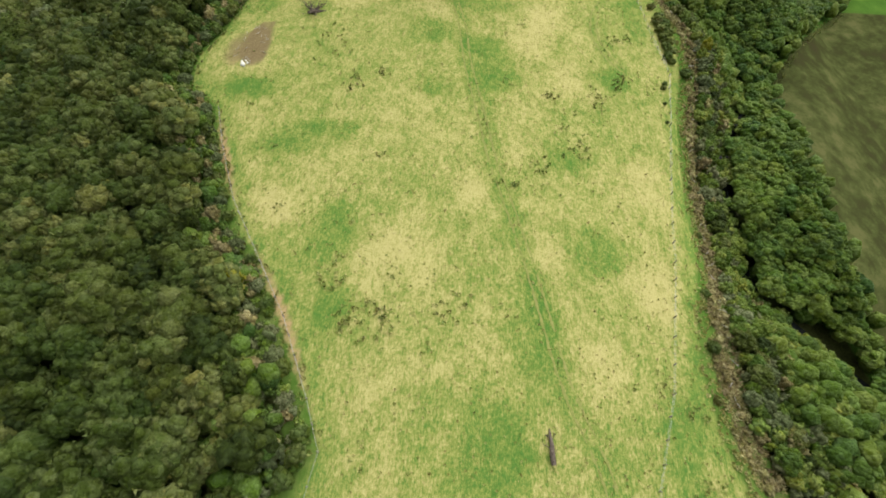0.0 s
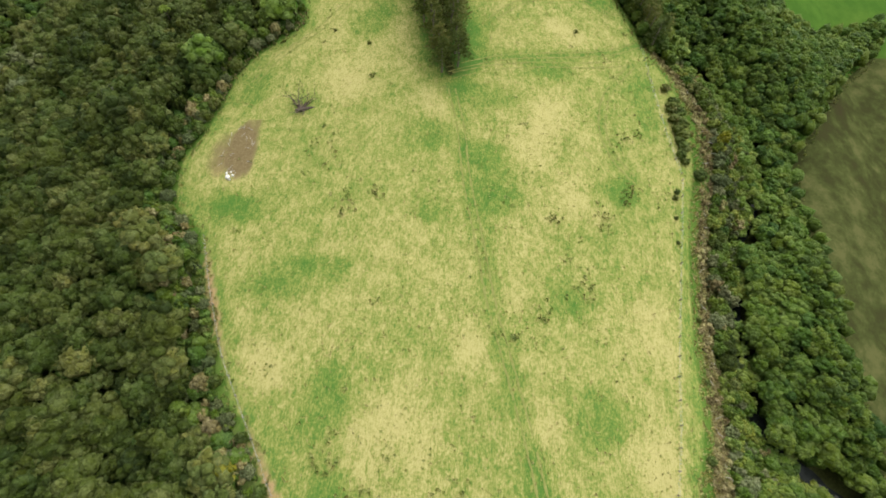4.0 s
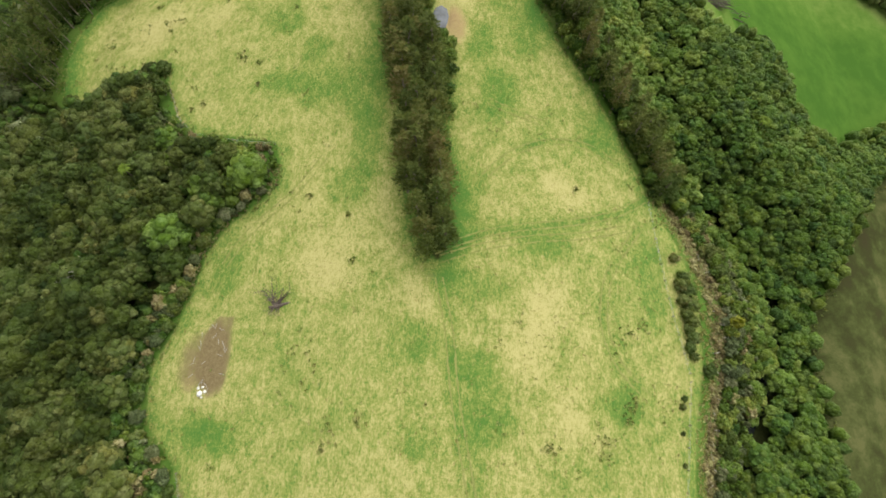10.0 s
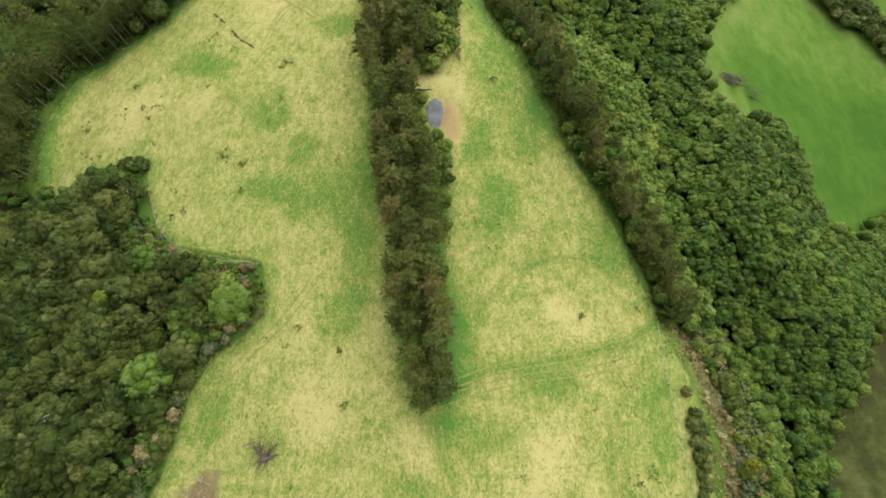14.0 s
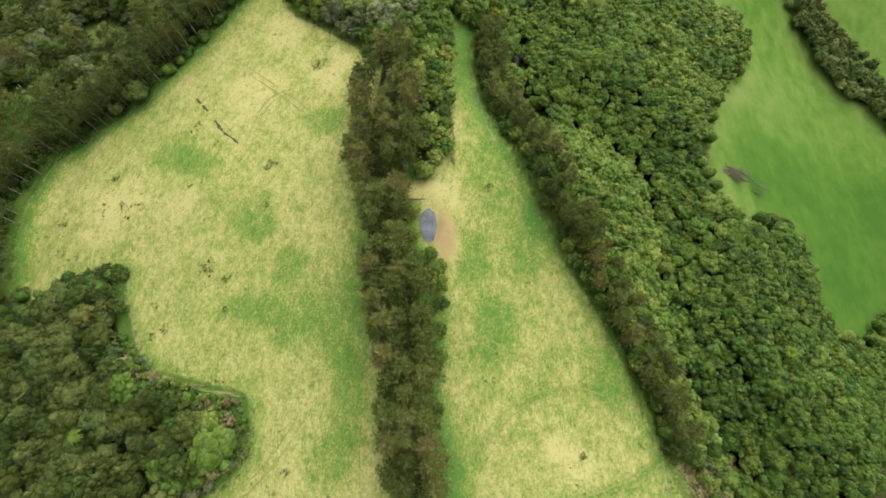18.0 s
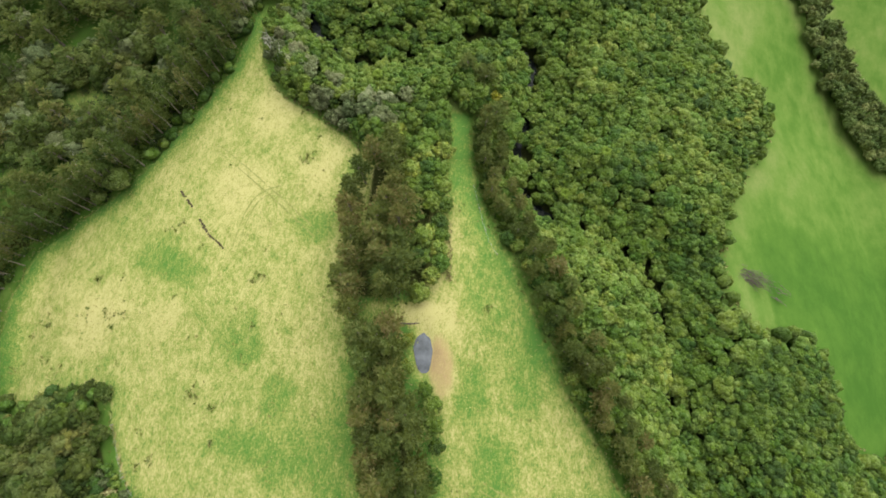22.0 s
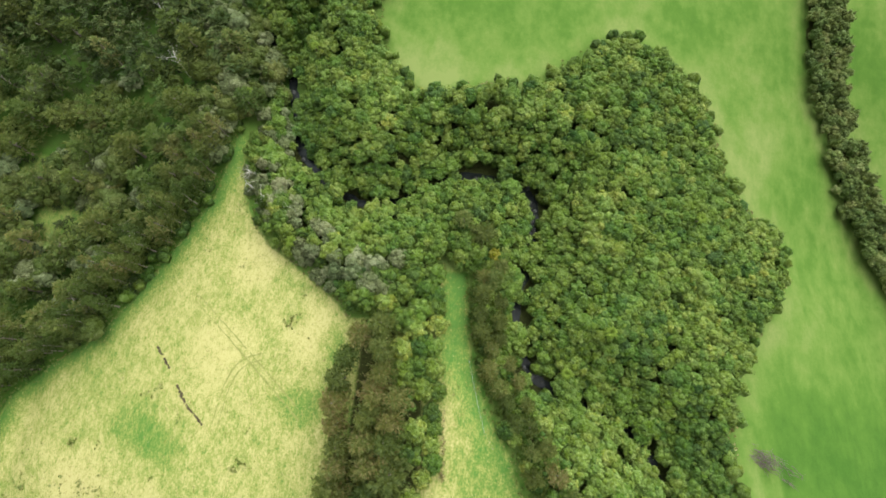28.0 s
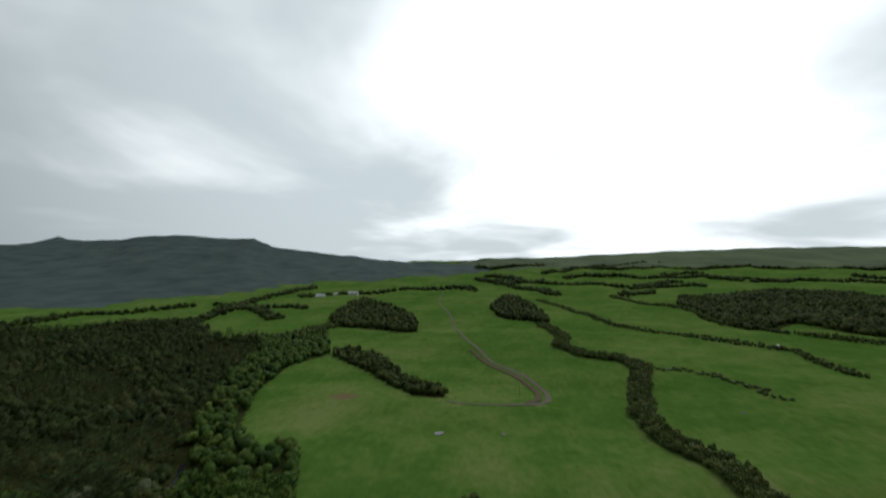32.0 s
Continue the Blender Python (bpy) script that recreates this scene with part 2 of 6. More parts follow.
def leaf_material(name, stops, rough=0.6, grain=2.6, thin=0.0):
    """Foliage: every crown takes its own tint, every clump its own shade, with a leafy grain over it."""
    m, n, l, bsdf = material(name, rough)
    at = n.new("ShaderNodeAttribute")
    at.attribute_name = "tint"
    info, geo = n.new("ShaderNodeObjectInfo"), n.new("ShaderNodeNewGeometry")
    alone = value(n, l, "LESS_THAN", at.outputs["Fac"], 0.001)
    t = value(n, l, "ADD", at.outputs["Fac"], value(n, l, "MULTIPLY", info.outputs["Random"], alone))
    fine = noise_node(n, l, grain, 6, 0.7)
    t = value(n, l, "ADD", value(n, l, "MULTIPLY", t, 0.72), value(n, l, "MULTIPLY", value(n, l, "SUBTRACT", geo.outputs["Random Per Island"], 0.12), 0.42))
    t = value(n, l, "ADD", t, value(n, l, "MULTIPLY", value(n, l, "SUBTRACT", fine, 0.5), 0.5), True)
    col = ramp_of(n, l, t, stops)
    tc, cells = n.new("ShaderNodeTexCoord"), n.new("ShaderNodeTexVoronoi")
    cells.inputs["Scale"].default_value, cells.inputs["Randomness"].default_value = 1.35, 1.0
    l.new(tc.outputs["Object"], cells.inputs["Vector"])
    pick = n.new("ShaderNodeSeparateColor")
    l.new(cells.outputs["Color"], pick.inputs[0])
    clump = pick.outputs[0]
    shade = n.new("ShaderNodeHueSaturation")
    l.new(col, shade.inputs["Color"])
    own = value(n, l, "FRACT", value(n, l, "MULTIPLY", value(n, l, "ADD", at.outputs["Fac"], value(n, l, "MULTIPLY", info.outputs["Random"], alone)), 13.7), 0.0)
    l.new(value(n, l, "ADD", value(n, l, "MULTIPLY", own, 0.03), 0.482), shade.inputs["Hue"])
    l.new(value(n, l, "SUBTRACT", 1.14, value(n, l, "MULTIPLY", clump, 0.22)), shade.inputs["Saturation"])
    l.new(value(n, l, "ADD", value(n, l, "MULTIPLY", fine, 1.2), value(n, l, "ADD", value(n, l, "MULTIPLY", clump, 0.45), 0.1)), shade.inputs["Value"])
    l.new(shade.outputs[0], bsdf.inputs[0])
    bumps = value(n, l, "SUBTRACT", value(n, l, "MULTIPLY", fine, 0.7), value(n, l, "MULTIPLY", cells.outputs["Distance"], 1.1))
    relief(n, l, bsdf, bumps, 0.85, 0.6)
    if thin:
        glow, mix = n.new("ShaderNodeBsdfTranslucent"), n.new("ShaderNodeMixShader")
        l.new(shade.outputs[0], glow.inputs[0])
        mix.inputs[0].default_value = thin
        l.new(bsdf.outputs[0], mix.inputs[1])
        l.new(glow.outputs[0], mix.inputs[2])
        l.new(mix.outputs[0], next(k for k in n if k.bl_idname == "ShaderNodeOutputMaterial").inputs[0])
    return m


M_BUSH = leaf_material("bush_leaves", [(0.0, (0.02, 0.034, 0.011)), (0.3, (0.04, 0.06, 0.015)), (0.55, (0.064, 0.088, 0.022)),
                                       (0.75, (0.092, 0.115, 0.036)), (0.9, (0.115, 0.132, 0.044)), (1.0, (0.15, 0.155, 0.048))])
M_GULLY = leaf_material("gully_leaves", [(0.0, (0.034, 0.066, 0.02)), (0.25, (0.062, 0.108, 0.025)), (0.5, (0.096, 0.15, 0.031)),
                                         (0.75, (0.134, 0.19, 0.046)), (0.9, (0.165, 0.215, 0.052)), (1.0, (0.205, 0.24, 0.055))])
M_PINE = leaf_material("pine_needles", [(0.0, (0.074, 0.112, 0.035)), (0.35, (0.122, 0.172, 0.048)), (0.6, (0.16, 0.21, 0.06)),
                                        (0.85, (0.195, 0.225, 0.072)), (1.0, (0.25, 0.235, 0.095))], 0.7, 1.4, 0.5)
M_TAWNY = leaf_material("tawny_pine_needles", [(0.0, (0.08, 0.115, 0.036)), (0.35, (0.132, 0.17, 0.05)), (0.6, (0.174, 0.206, 0.062)),
                                               (0.85, (0.212, 0.216, 0.075)), (1.0, (0.255, 0.222, 0.093))], 0.7, 1.4, 0.5)
M_HEDGE = leaf_material("hedge_leaves", [(0.0, (0.046, 0.07, 0.023)), (0.4, (0.078, 0.112, 0.033)), (0.75, (0.115, 0.148, 0.046)), (1.0, (0.17, 0.188, 0.072))])
M_FOREST = leaf_material("dark_plantation_needles", [(0.0, (0.028, 0.043, 0.017)), (0.4, (0.05, 0.072, 0.024)), (0.75, (0.078, 0.1, 0.033)), (1.0, (0.11, 0.115, 0.045))], 0.8, 1.0)
M_GREY = leaf_material("grey_scrub_leaves", [(0.0, (0.06, 0.08, 0.035)), (0.5, (0.11, 0.135, 0.06)), (1.0, (0.19, 0.205, 0.11))])
M_SCRUB = leaf_material("dry_bracken", [(0.0, (0.12, 0.102, 0.05)), (0.4, (0.2, 0.172, 0.08)), (0.7, (0.28, 0.252, 0.115)), (1.0, (0.35, 0.33, 0.16))], 0.85)
M_TUSSOCK = leaf_material("tussock_blades", [(0.0, (0.13, 0.17, 0.045)), (0.4, (0.25, 0.25, 0.08)), (0.7, (0.33, 0.3, 0.12)), (1.0, (0.39, 0.35, 0.16))], 0.8)
M_RUSH = leaf_material("rush_blades", [(0.0, (0.13, 0.185, 0.05)), (0.5, (0.19, 0.225, 0.066)), (1.0, (0.25, 0.235, 0.09))], 0.8)
M_BARK = simple("pale_bark", (0.16, 0.13, 0.1), (0.36, 0.32, 0.27), 3.0, 0.9, 0.5, 0.04, (1, 1, 0.25))
M_DEAD = simple("weathered_dead_wood", (0.3, 0.28, 0.25), (0.6, 0.57, 0.52), 3.0, 0.9, 0.5, 0.03, (1, 1, 0.25))
M_SLASH = simple("grey_cut_branches", (0.09, 0.075, 0.06), (0.24, 0.21, 0.18), 2.5, 0.9, 0.6, 0.05)
M_LOG = simple("dark_rotting_wood", (0.05, 0.038, 0.03), (0.22, 0.18, 0.15), 2.5, 0.9, 0.6, 0.05)
M_POST = simple("grey_fence_timber", (0.2, 0.18, 0.15), (0.4, 0.37, 0.32), 6.0, 0.85)
M_WIRE = simple("galvanised_wire", (0.35, 0.36, 0.37), (0.5, 0.5, 0.5), 4.0, 0.45, 0.1, 0.002, None, 0.9)
M_STONE = simple("pale_limestone", (0.6, 0.58, 0.54), (0.85, 0.84, 0.8), 2.0, 0.8)
M_ROCK = simple("dark_stream_boulder", (0.05, 0.05, 0.05), (0.22, 0.22, 0.21), 1.5, 0.6)
M_RUT = simple("worn_wheel_rut", (0.19, 0.225, 0.06), (0.34, 0.32, 0.12), 1.5, 0.95, 0.4, 0.06)
M_ROAD = simple("pale_gravel", (0.12, 0.11, 0.075), (0.23, 0.21, 0.15), 0.8, 0.95, 0.3, 0.03)
M_DITCH = simple("dark_ditch_soil", (0.045, 0.036, 0.022), (0.12, 0.1, 0.055), 1.2, 0.95, 0.6, 0.2)
M_CUT = simple("bare_road_cutting", (0.1, 0.075, 0.05), (0.2, 0.15, 0.1), 0.5, 0.95, 0.5, 0.2)
M_CONCRETE = simple("grey_concrete", (0.35, 0.35, 0.34), (0.55, 0.55, 0.53), 3.0, 0.8)
M_ROOF = simple("pale_steel_roof", (0.6, 0.62, 0.63), (0.78, 0.79, 0.8), 1.0, 0.4)
M_WALL = simple("white_weatherboard", (0.68, 0.68, 0.66), (0.8, 0.8, 0.78), 1.0, 0.7)
M_PANE, _n, _l, _b = material("dark_window_glass", 0.08)
_b.inputs[0].default_value = (0.03, 0.035, 0.04, 1)
# distance haze is put into this base colour: lighter and bluer than forest
M_HILL = simple("hazed_hill", (0.056, 0.08, 0.078), (0.112, 0.145, 0.135), 0.012, 0.95, 0.35, 5.0)
# farmland green, paled to carry the haze over the far hills
M_FAR = simple("hazed_farmland", (0.075, 0.105, 0.06), (0.17, 0.21, 0.1), 0.004, 0.95, 0.2, 4.0, (1, 0.4, 1))


def water_material(name, tint, rough, gloss=0.5):
    m, n, l, bsdf = material(name, rough)
    bsdf.inputs["IOR"].default_value = 1.33
    bsdf.inputs["Specular IOR Level"].default_value = gloss
    f = noise_node(n, l, 1.1, 5, 0.6)
    l.new(ramp_of(n, l, noise_node(n, l, 0.4, 4), [(0.35, tint), (0.7, tuple(2.2 * v for v in tint))]), bsdf.inputs[0])
    relief(n, l, bsdf, f, 0.25, 0.08)
    return m


M_STREAM = water_material("dark_stream_water", (0.012, 0.014, 0.014), 0.25, 0.2)
M_POND = water_material("grey_pond_water", (0.06, 0.065, 0.075), 0.1)


def ground_material():
    m, n, l, bsdf = material("turf", 1.0)
    bsdf.inputs["Specular IOR Level"].default_value = 0.0
    a, b = n.new("ShaderNodeAttribute"), n.new("ShaderNodeAttribute")
    a.attribute_name, b.attribute_name = "cover", "wear"
    ca, cb = n.new("ShaderNodeSeparateColor"), n.new("ShaderNodeSeparateColor")
    l.new(a.outputs["Color"], ca.inputs[0])
    l.new(b.outputs["Color"], cb.inputs[0])
    fine = noise_node(n, l, 1.7, 9, 0.75)
    stalk = noise_node(n, l, 1.1, 6, 0.75, stretch=(3.6, 0.8, 1.0))
    graze = noise_node(n, l, 0.16, 6, 0.65, stretch=(1.5, 0.75, 1.0))
    mid = noise_node(n, l, 0.16, 6, 0.65)
    big = noise_node(n, l, 0.035, 4, 0.55)
    # sun-dried pasture: straw over green, broken at four scales
    blade = noise_node(n, l, 3.4, 6, 0.8, stretch=(2.2, 1.0, 1.0))
    vein = noise_node(n, l, 0.42, 7, 0.68, stretch=(1.5, 0.8, 1.0))
    g = value(n, l, "ADD", ca.outputs[1], value(n, l, "MULTIPLY", value(n, l, "SUBTRACT", mid, 0.5), 0.85))
    g = value(n, l, "ADD", g, value(n, l, "MULTIPLY", value(n, l, "SUBTRACT", vein, 0.5), 1.3))
    g = value(n, l, "ADD", g, value(n, l, "MULTIPLY", value(n, l, "SUBTRACT", big, 0.5), 0.6))
    g = value(n, l, "ADD", g, value(n, l, "MULTIPLY", value(n, l, "SUBTRACT", fine, 0.5), 1.9))
    g = value(n, l, "ADD", g, value(n, l, "MULTIPLY", value(n, l, "SUBTRACT", blade, 0.5), 1.7))
    g = value(n, l, "ADD", g, value(n, l, "MULTIPLY", value(n, l, "SUBTRACT", stalk, 0.5), 1.9), True)
    dry = ramp_of(n, l, g, [(0.0, (0.43, 0.39, 0.165)), (0.24, (0.32, 0.312, 0.108)), (0.48, (0.215, 0.254, 0.066)), (0.74, (0.125, 0.204, 0.042)), (1.0, (0.078, 0.172, 0.036))])
    # grazed, well-watered pasture
    s = value(n, l, "ADD", value(n, l, "MULTIPLY", big, 0.4), value(n, l, "MULTIPLY", mid, 0.25))
    s = value(n, l, "ADD", s, value(n, l, "MULTIPLY", value(n, l, "SUBTRACT", graze, 0.2), 0.4))
    s = value(n, l, "ADD", s, value(n, l, "MULTIPLY", fine, 0.2))
    s = value(n, l, "ADD", s, value(n, l, "MULTIPLY", value(n, l, "SUBTRACT", 0.4, ca.outputs[1]), 0.7), True)
    lush = ramp_of(n, l, s, [(0.3, (0.05, 0.116, 0.02)), (0.48, (0.078, 0.152, 0.027)), (0.6, (0.115, 0.184, 0.04)), (0.75, (0.18, 0.225, 0.07))])
    u = value(n, l, "ADD", value(n, l, "MULTIPLY", mid, 0.8), value(n, l, "MULTIPLY", graze, 0.1))
    u = value(n, l, "ADD", u, value(n, l, "MULTIPLY", fine, 0.3))
    u = value(n, l, "ADD", u, value(n, l, "MULTIPLY", value(n, l, "SUBTRACT", big, 0.5), 0.6))
    olive = ramp_of(n, l, u, [(0.38, (0.046, 0.04, 0.02)), (0.52, (0.044, 0.048, 0.018)), (0.62, (0.058, 0.07, 0.023)), (0.76, (0.1, 0.105, 0.04))])
    # forest-floor litter, darkened to carry the shade between the crowns too
    shaded_litter = ramp_of(n, l, fine, [(0.3, (0.022, 0.026, 0.01)), (0.7, (0.068, 0.078, 0.024))])
    soil = ramp_of(n, l, fine, [(0.25, (0.115, 0.08, 0.045)), (0.55, (0.2, 0.155, 0.08)), (0.8, (0.34, 0.285, 0.16))])
    pale = ramp_of(n, l, fine, [(0.25, (0.3, 0.2, 0.098)), (0.75, (0.45, 0.33, 0.175))])

    def edge(ch):
        e = value(n, l, "ADD", ch, value(n, l, "MULTIPLY", value(n, l, "SUBTRACT", mid, 0.5), 0.5))
        e = value(n, l, "ADD", e, value(n, l, "MULTIPLY", value(n, l, "SUBTRACT", fine, 0.5), 0.5))
        return value(n, l, "MULTIPLY", value(n, l, "SUBTRACT", e, 0.35), 3.3, True)

    col = blend(n, l, edge(ca.outputs[0]), lush, dry)
    col = blend(n, l, edge(ca.outputs[2]), col, olive)
    col = blend(n, l, edge(cb.outputs[1]), col, pale)
    col = blend(n, l, edge(cb.outputs[0]), col, soil)
    col = blend(n, l, edge(cb.outputs[2]), col, shaded_litter)
    l.new(col, bsdf.inputs[0])
    relief(n, l, bsdf, value(n, l, "ADD", fine, stalk), 0.55, 0.3)
    return m


M_TURF = ground_material()


# ---- mesh helpers ----
def mesh_of(name, v, f, mat, smooth=True, attrs=()):
    """A mesh from numpy arrays of vertices and triangles or quads."""
    v, f = np.asarray(v, np.float32), np.asarray(f, np.int32)
    k = f.shape[1]
    me = bpy.data.meshes.new(name)
    me.vertices.add(len(v))
    me.vertices.foreach_set("co", v.ravel())
    me.loops.add(f.size)
    me.loops.foreach_set("vertex_index", f.ravel())
    me.polygons.add(len(f))
    me.polygons.foreach_set("loop_start", np.arange(0, f.size, k, dtype=np.int32))
    me.polygons.foreach_set("use_smooth", np.full(len(f), smooth))
    for key, vals in attrs:
        if np.ndim(vals) == 1:
            at = me.attributes.new(key, "FLOAT", "POINT")
            at.data.foreach_set("value", np.asarray(vals, np.float32))
        else:
            at = me.attributes.new(key, "FLOAT_COLOR", "POINT")
            at.data.foreach_set("color", np.asarray(vals, np.float32).ravel())
    me.materials.append(mat)
    me.update(calc_edges=True)
    me.validate()
    return me


def part(name, bm, mat, parent, label="", smooth=False):
    me = bpy.data.meshes.new(name)
    bm.to_mesh(me)
    bm.free()
    for p in me.polygons:
        p.use_smooth = smooth
    me.materials.append(mat)
    ob = new(name, me)
    ob.parent = parent
    return tagged(ob, label)


def thing(name, x, y, z, label, category, group="", turn=0.0):
    ob = new(name)
    ob.matrix_basis = pose(x, y, z, 0, 0, turn)
    return tagged(ob, label, category, group)


def tube(bm, pts, radii, sides=7):
    """A tapered, bent tube through the points, closed at both ends."""
    rings = []
    for i, (p, r) in enumerate(zip(pts, radii)):
        p = Vector(p)
        d = (Vector(pts[min(i + 1, len(pts) - 1)]) - Vector(pts[max(i - 1, 0)])).normalized()
        a = d.orthogonal().normalized()
        b = d.cross(a)
        rings.append([bm.verts.new(p + r * (math.cos(t) * a + math.sin(t) * b)) for t in (2 * math.pi * k / sides for k in range(sides))])
    for q, s in zip(rings, rings[1:]):
        for k in range(sides):
            bm.faces.new((q[k], q[(k + 1) % sides], s[(k + 1) % sides], s[k]))
    bm.faces.new(rings[0][::-1])
    bm.faces.new(rings[-1])


def box(bm, size, at=(0, 0, 0), bevel=0.0):
    made = bmesh.ops.create_cube(bm, size=1, matrix=Matrix.Translation(at) @ Matrix.Diagonal((*size, 1)))
    if bevel:
        edges = {e for v in made["verts"] for e in v.link_edges}
        bmesh.ops.bevel(bm, geom=list(edges), offset=bevel, segments=1, affect="EDGES")


def ground_at(x, y):
    return float(height(x, y))


# ---- the ground: one sheet to the horizon ----
GREEN_SPOTS = [(-54, 69, 9, 4), (-22, 28, 5, 9), (-39, 51, 9, 4), (-30, 56, 8, 3), (34, 29, 8, 7), (20, 10, 6, 12), (14, -11, 7, 9), (-7, 73, 4, 4),
               (43, 84, 5, 5), (5, 91, 7, 5), (28, 54, 8, 5), (47, -9, 4, 14), (-19, 9, 4, 8), (-61, 110, 5, 10), (-57, 72, 8, 4), (5, 110, 9, 5),
               (10, 80, 7, 9), (-47, 171, 11, 8), (-31, 170, 9, 14), (-31, 137, 7, 8), (22, 124, 9, 4), (-8, 96, 6, 8), (-28, 152, 6, 14), (7, 168, 4, 16),
               (-64, 201, 8, 8), (-52, 261, 5, 3), (-48, 236, 9, 6), (-50, 186, 5, 7), (-61, 174, 8, 5), (-89, 221, 10, 5), (-28, 196, 6, 22), (3, 190, 5, 9),
               (20, 207, 4, 9), (12, 172, 4, 8), (52, 118, 5, 14), (-100, 226, 10, 8), (8, 218, 9, 20), (18, 196, 8, 14), (3, 242, 6, 12), (-30, 220, 6, 16), (0, 130, 6, 16), (40, 160, 8, 10), (-40, 254, 5, 8)]
PALE_SPOTS = [(19, 97, 7, 8), (46, 22, 6, 8), (23, 27, 4, 5), (34, 5, 4, 6), (6, 42, 4, 6), (-37, 32, 6, 6), (-8, 22, 9, 8), (48, 48, 6, 9), (24, 107, 7, 7),
              (35, 97, 5, 5), (-33, 113, 8, 9), (25, 143, 5, 4), (31, 139, 4, 4), (-8, 106, 5, 9), (-46, 257, 9, 9), (-75, 250, 13, 11), (-92, 206, 8, 7),
              (-120, 205, 14, 12), (-6, 117, 10, 4), (30, 82, 5, 8), (-70, 280, 9, 11)]
TRACK = [(-4, 112), (0, 98), (2, 83), (7, 65), (10, 51), (14, 40), (18, 28), (21, 18), (24, 7), (27, -3), (33, -12), (36, -40)]
LOOP = [(49, 87), (45, 90), (41, 94), (38, 101), (38, 109), (40, 118), (50, 132)]
TRACK_NORTH = [(6, 142), (12, 150), (22, 156), (36, 157), (44, 151)]
TRACK_EAST = [(-6, 119), (2, 123), (12, 127), (28, 130), (45, 135), (52, 141)]
FENCE_E = [(38, -36), (41, -14), (46, 2), (48, 13), (51, 30), (52, 40), (55, 58), (58, 77), (60, 92)]
FENCE_W = [(-16, -24), (-15, -14), (-19, -6), (-27, 8), (-35, 19), (-46, 34), (-54, 49), (-60, 62)]
FENCE_N = [(-56, 150), (-75, 152.5), (-85, 155), (-93, 162), (-101, 175)]
DIRT = [(-60, 99), (-55, 99), (-54, 91), (-53, 84), (-54, 79), (-58, 78), (-60, 82), (-61, 88), (-62, 94)]
POND_BANK = [(-7, 207), (-2, 207), (-2, 201), (-3, 192), (-5, 186), (-9, 192), (-14, 197), (-14, 206)]


def build_ground():
    step = 1.6
    xs = np.concatenate([-np.geomspace(4880, 202, 64), np.arange(-200, 200.1, step), np.geomspace(202, 4880, 64)])
    ys = np.concatenate([-70 - np.geomspace(3500, 3, 26), np.arange(-70, 421, step), np.geomspace(423.5, 4900, 150)])
    gx, gy = np.meshgrid(xs, ys)
    x, y = gx.ravel(), gy.ravel()
    rng = np.random.default_rng(3)
    z = height(x, y)
    fld = inside(FIELD_AREA, x, y)

    def depth(area, clear=1.5):
        """How far inside an area each place lies, as a soft 0 to 1 mask; far places stay sharp."""
        m = inside(area, x, y) * 1.0
        k = (np.abs(x) < 215) & (y > -75) & (y < 470)
        d = near(area + area[:1], x[k], y[k]) * np.where(m[k] > 0, 1, -1)
        m[k] = np.clip((d - clear) / 3.0 + 0.5, 0, 1)
        return m

    wood = (inside(EAST_WOOD, x, y) | inside(WEST_WOOD, x, y)) & ~fld
    for a in (COPSE, WOOD_MID, WOOD_RIGHT, WOOD_EAST):
        wood |= inside(a, x, y)
    wood |= (near(HEDGE, x, y) < 4) | (near(SPUR, x, y) < 3.5)
    z = z + np.where(fld, rng.normal(0, 0.05, len(x)), 0)
    pond = np.hypot((x + 7.5 + 0.1 * (y - 198)) / 5.6, (y - 198) / 11.0) + 0.1 * np.sin(x * 1.1 + y * 0.7) < 1
    z = z - 1.1 * soft(1.25 - np.hypot((x + 11) / 3.4, (y - 200.5) / 7.6))
    green = np.full(len(x), 0.35)
    for cx, cy, rx, ry in GREEN_SPOTS:
        green += 0.34 * soft(1.35 - np.hypot((x - cx) / rx, (y - cy) / ry))
    for cx, cy, rx, ry in PALE_SPOTS:
        green -= 0.3 * soft(1.35 - np.hypot((x - cx) / rx, (y - cy) / ry))
    green -= np.interp(y, [150, 230], [0, 0.03])
    green += 0.24 * soft(1 - np.abs(near(TRACK, x, y) - 1.0) / 2.2) + 0.2 * soft(1 - near(LOOP, x, y) / 2.0) + 0.2 * soft(1 - near(TRACK_NORTH, x, y) / 2.0) + 0.35 * soft(1 - near(TRACK_EAST, x, y) / 3.5)
    green -= 0.75 * soft(1.5 - np.abs(y - 210.5) / 3.2) * soft((x + 30) / 4) * (x < -3) + 0.5 * soft(1.4 - np.hypot((x + 11) / 4.5, (y - 200) / 8))
    green += 0.55 * soft((y - 236) / 18) * soft(1 - near([(-4, 225), (-4, 282)], x, y) / 9)
    grass_rim = np.minimum(near(GREEN, x, y), near(HEDGE, x, y) - 5)
    green = np.where(fld, green, 0.4 - 0.12 * soft(1 - np.abs(grass_rim - 4) / 7) - 0.1 * swell(x + 90, y * 1.4))
    # paler ovals: the light on knoll tops is put into the pasture colour
    for cx, cy, r in ((52, 392, 16), (104, 332, 12), (20, 440, 22), (-20, 352, 14), (96, 420, 18), (-110, 590, 40), (10, 500, 30), (60, 470, 20)):
        green = np.where(fld, green, green - 0.16 * soft(1.3 - np.hypot(x - cx, (y - cy) * 0.7) / r))
    rim = np.minimum(np.minimum(near(WEST, x, y), near(OUTER, x, y)), near(EAST, x, y))
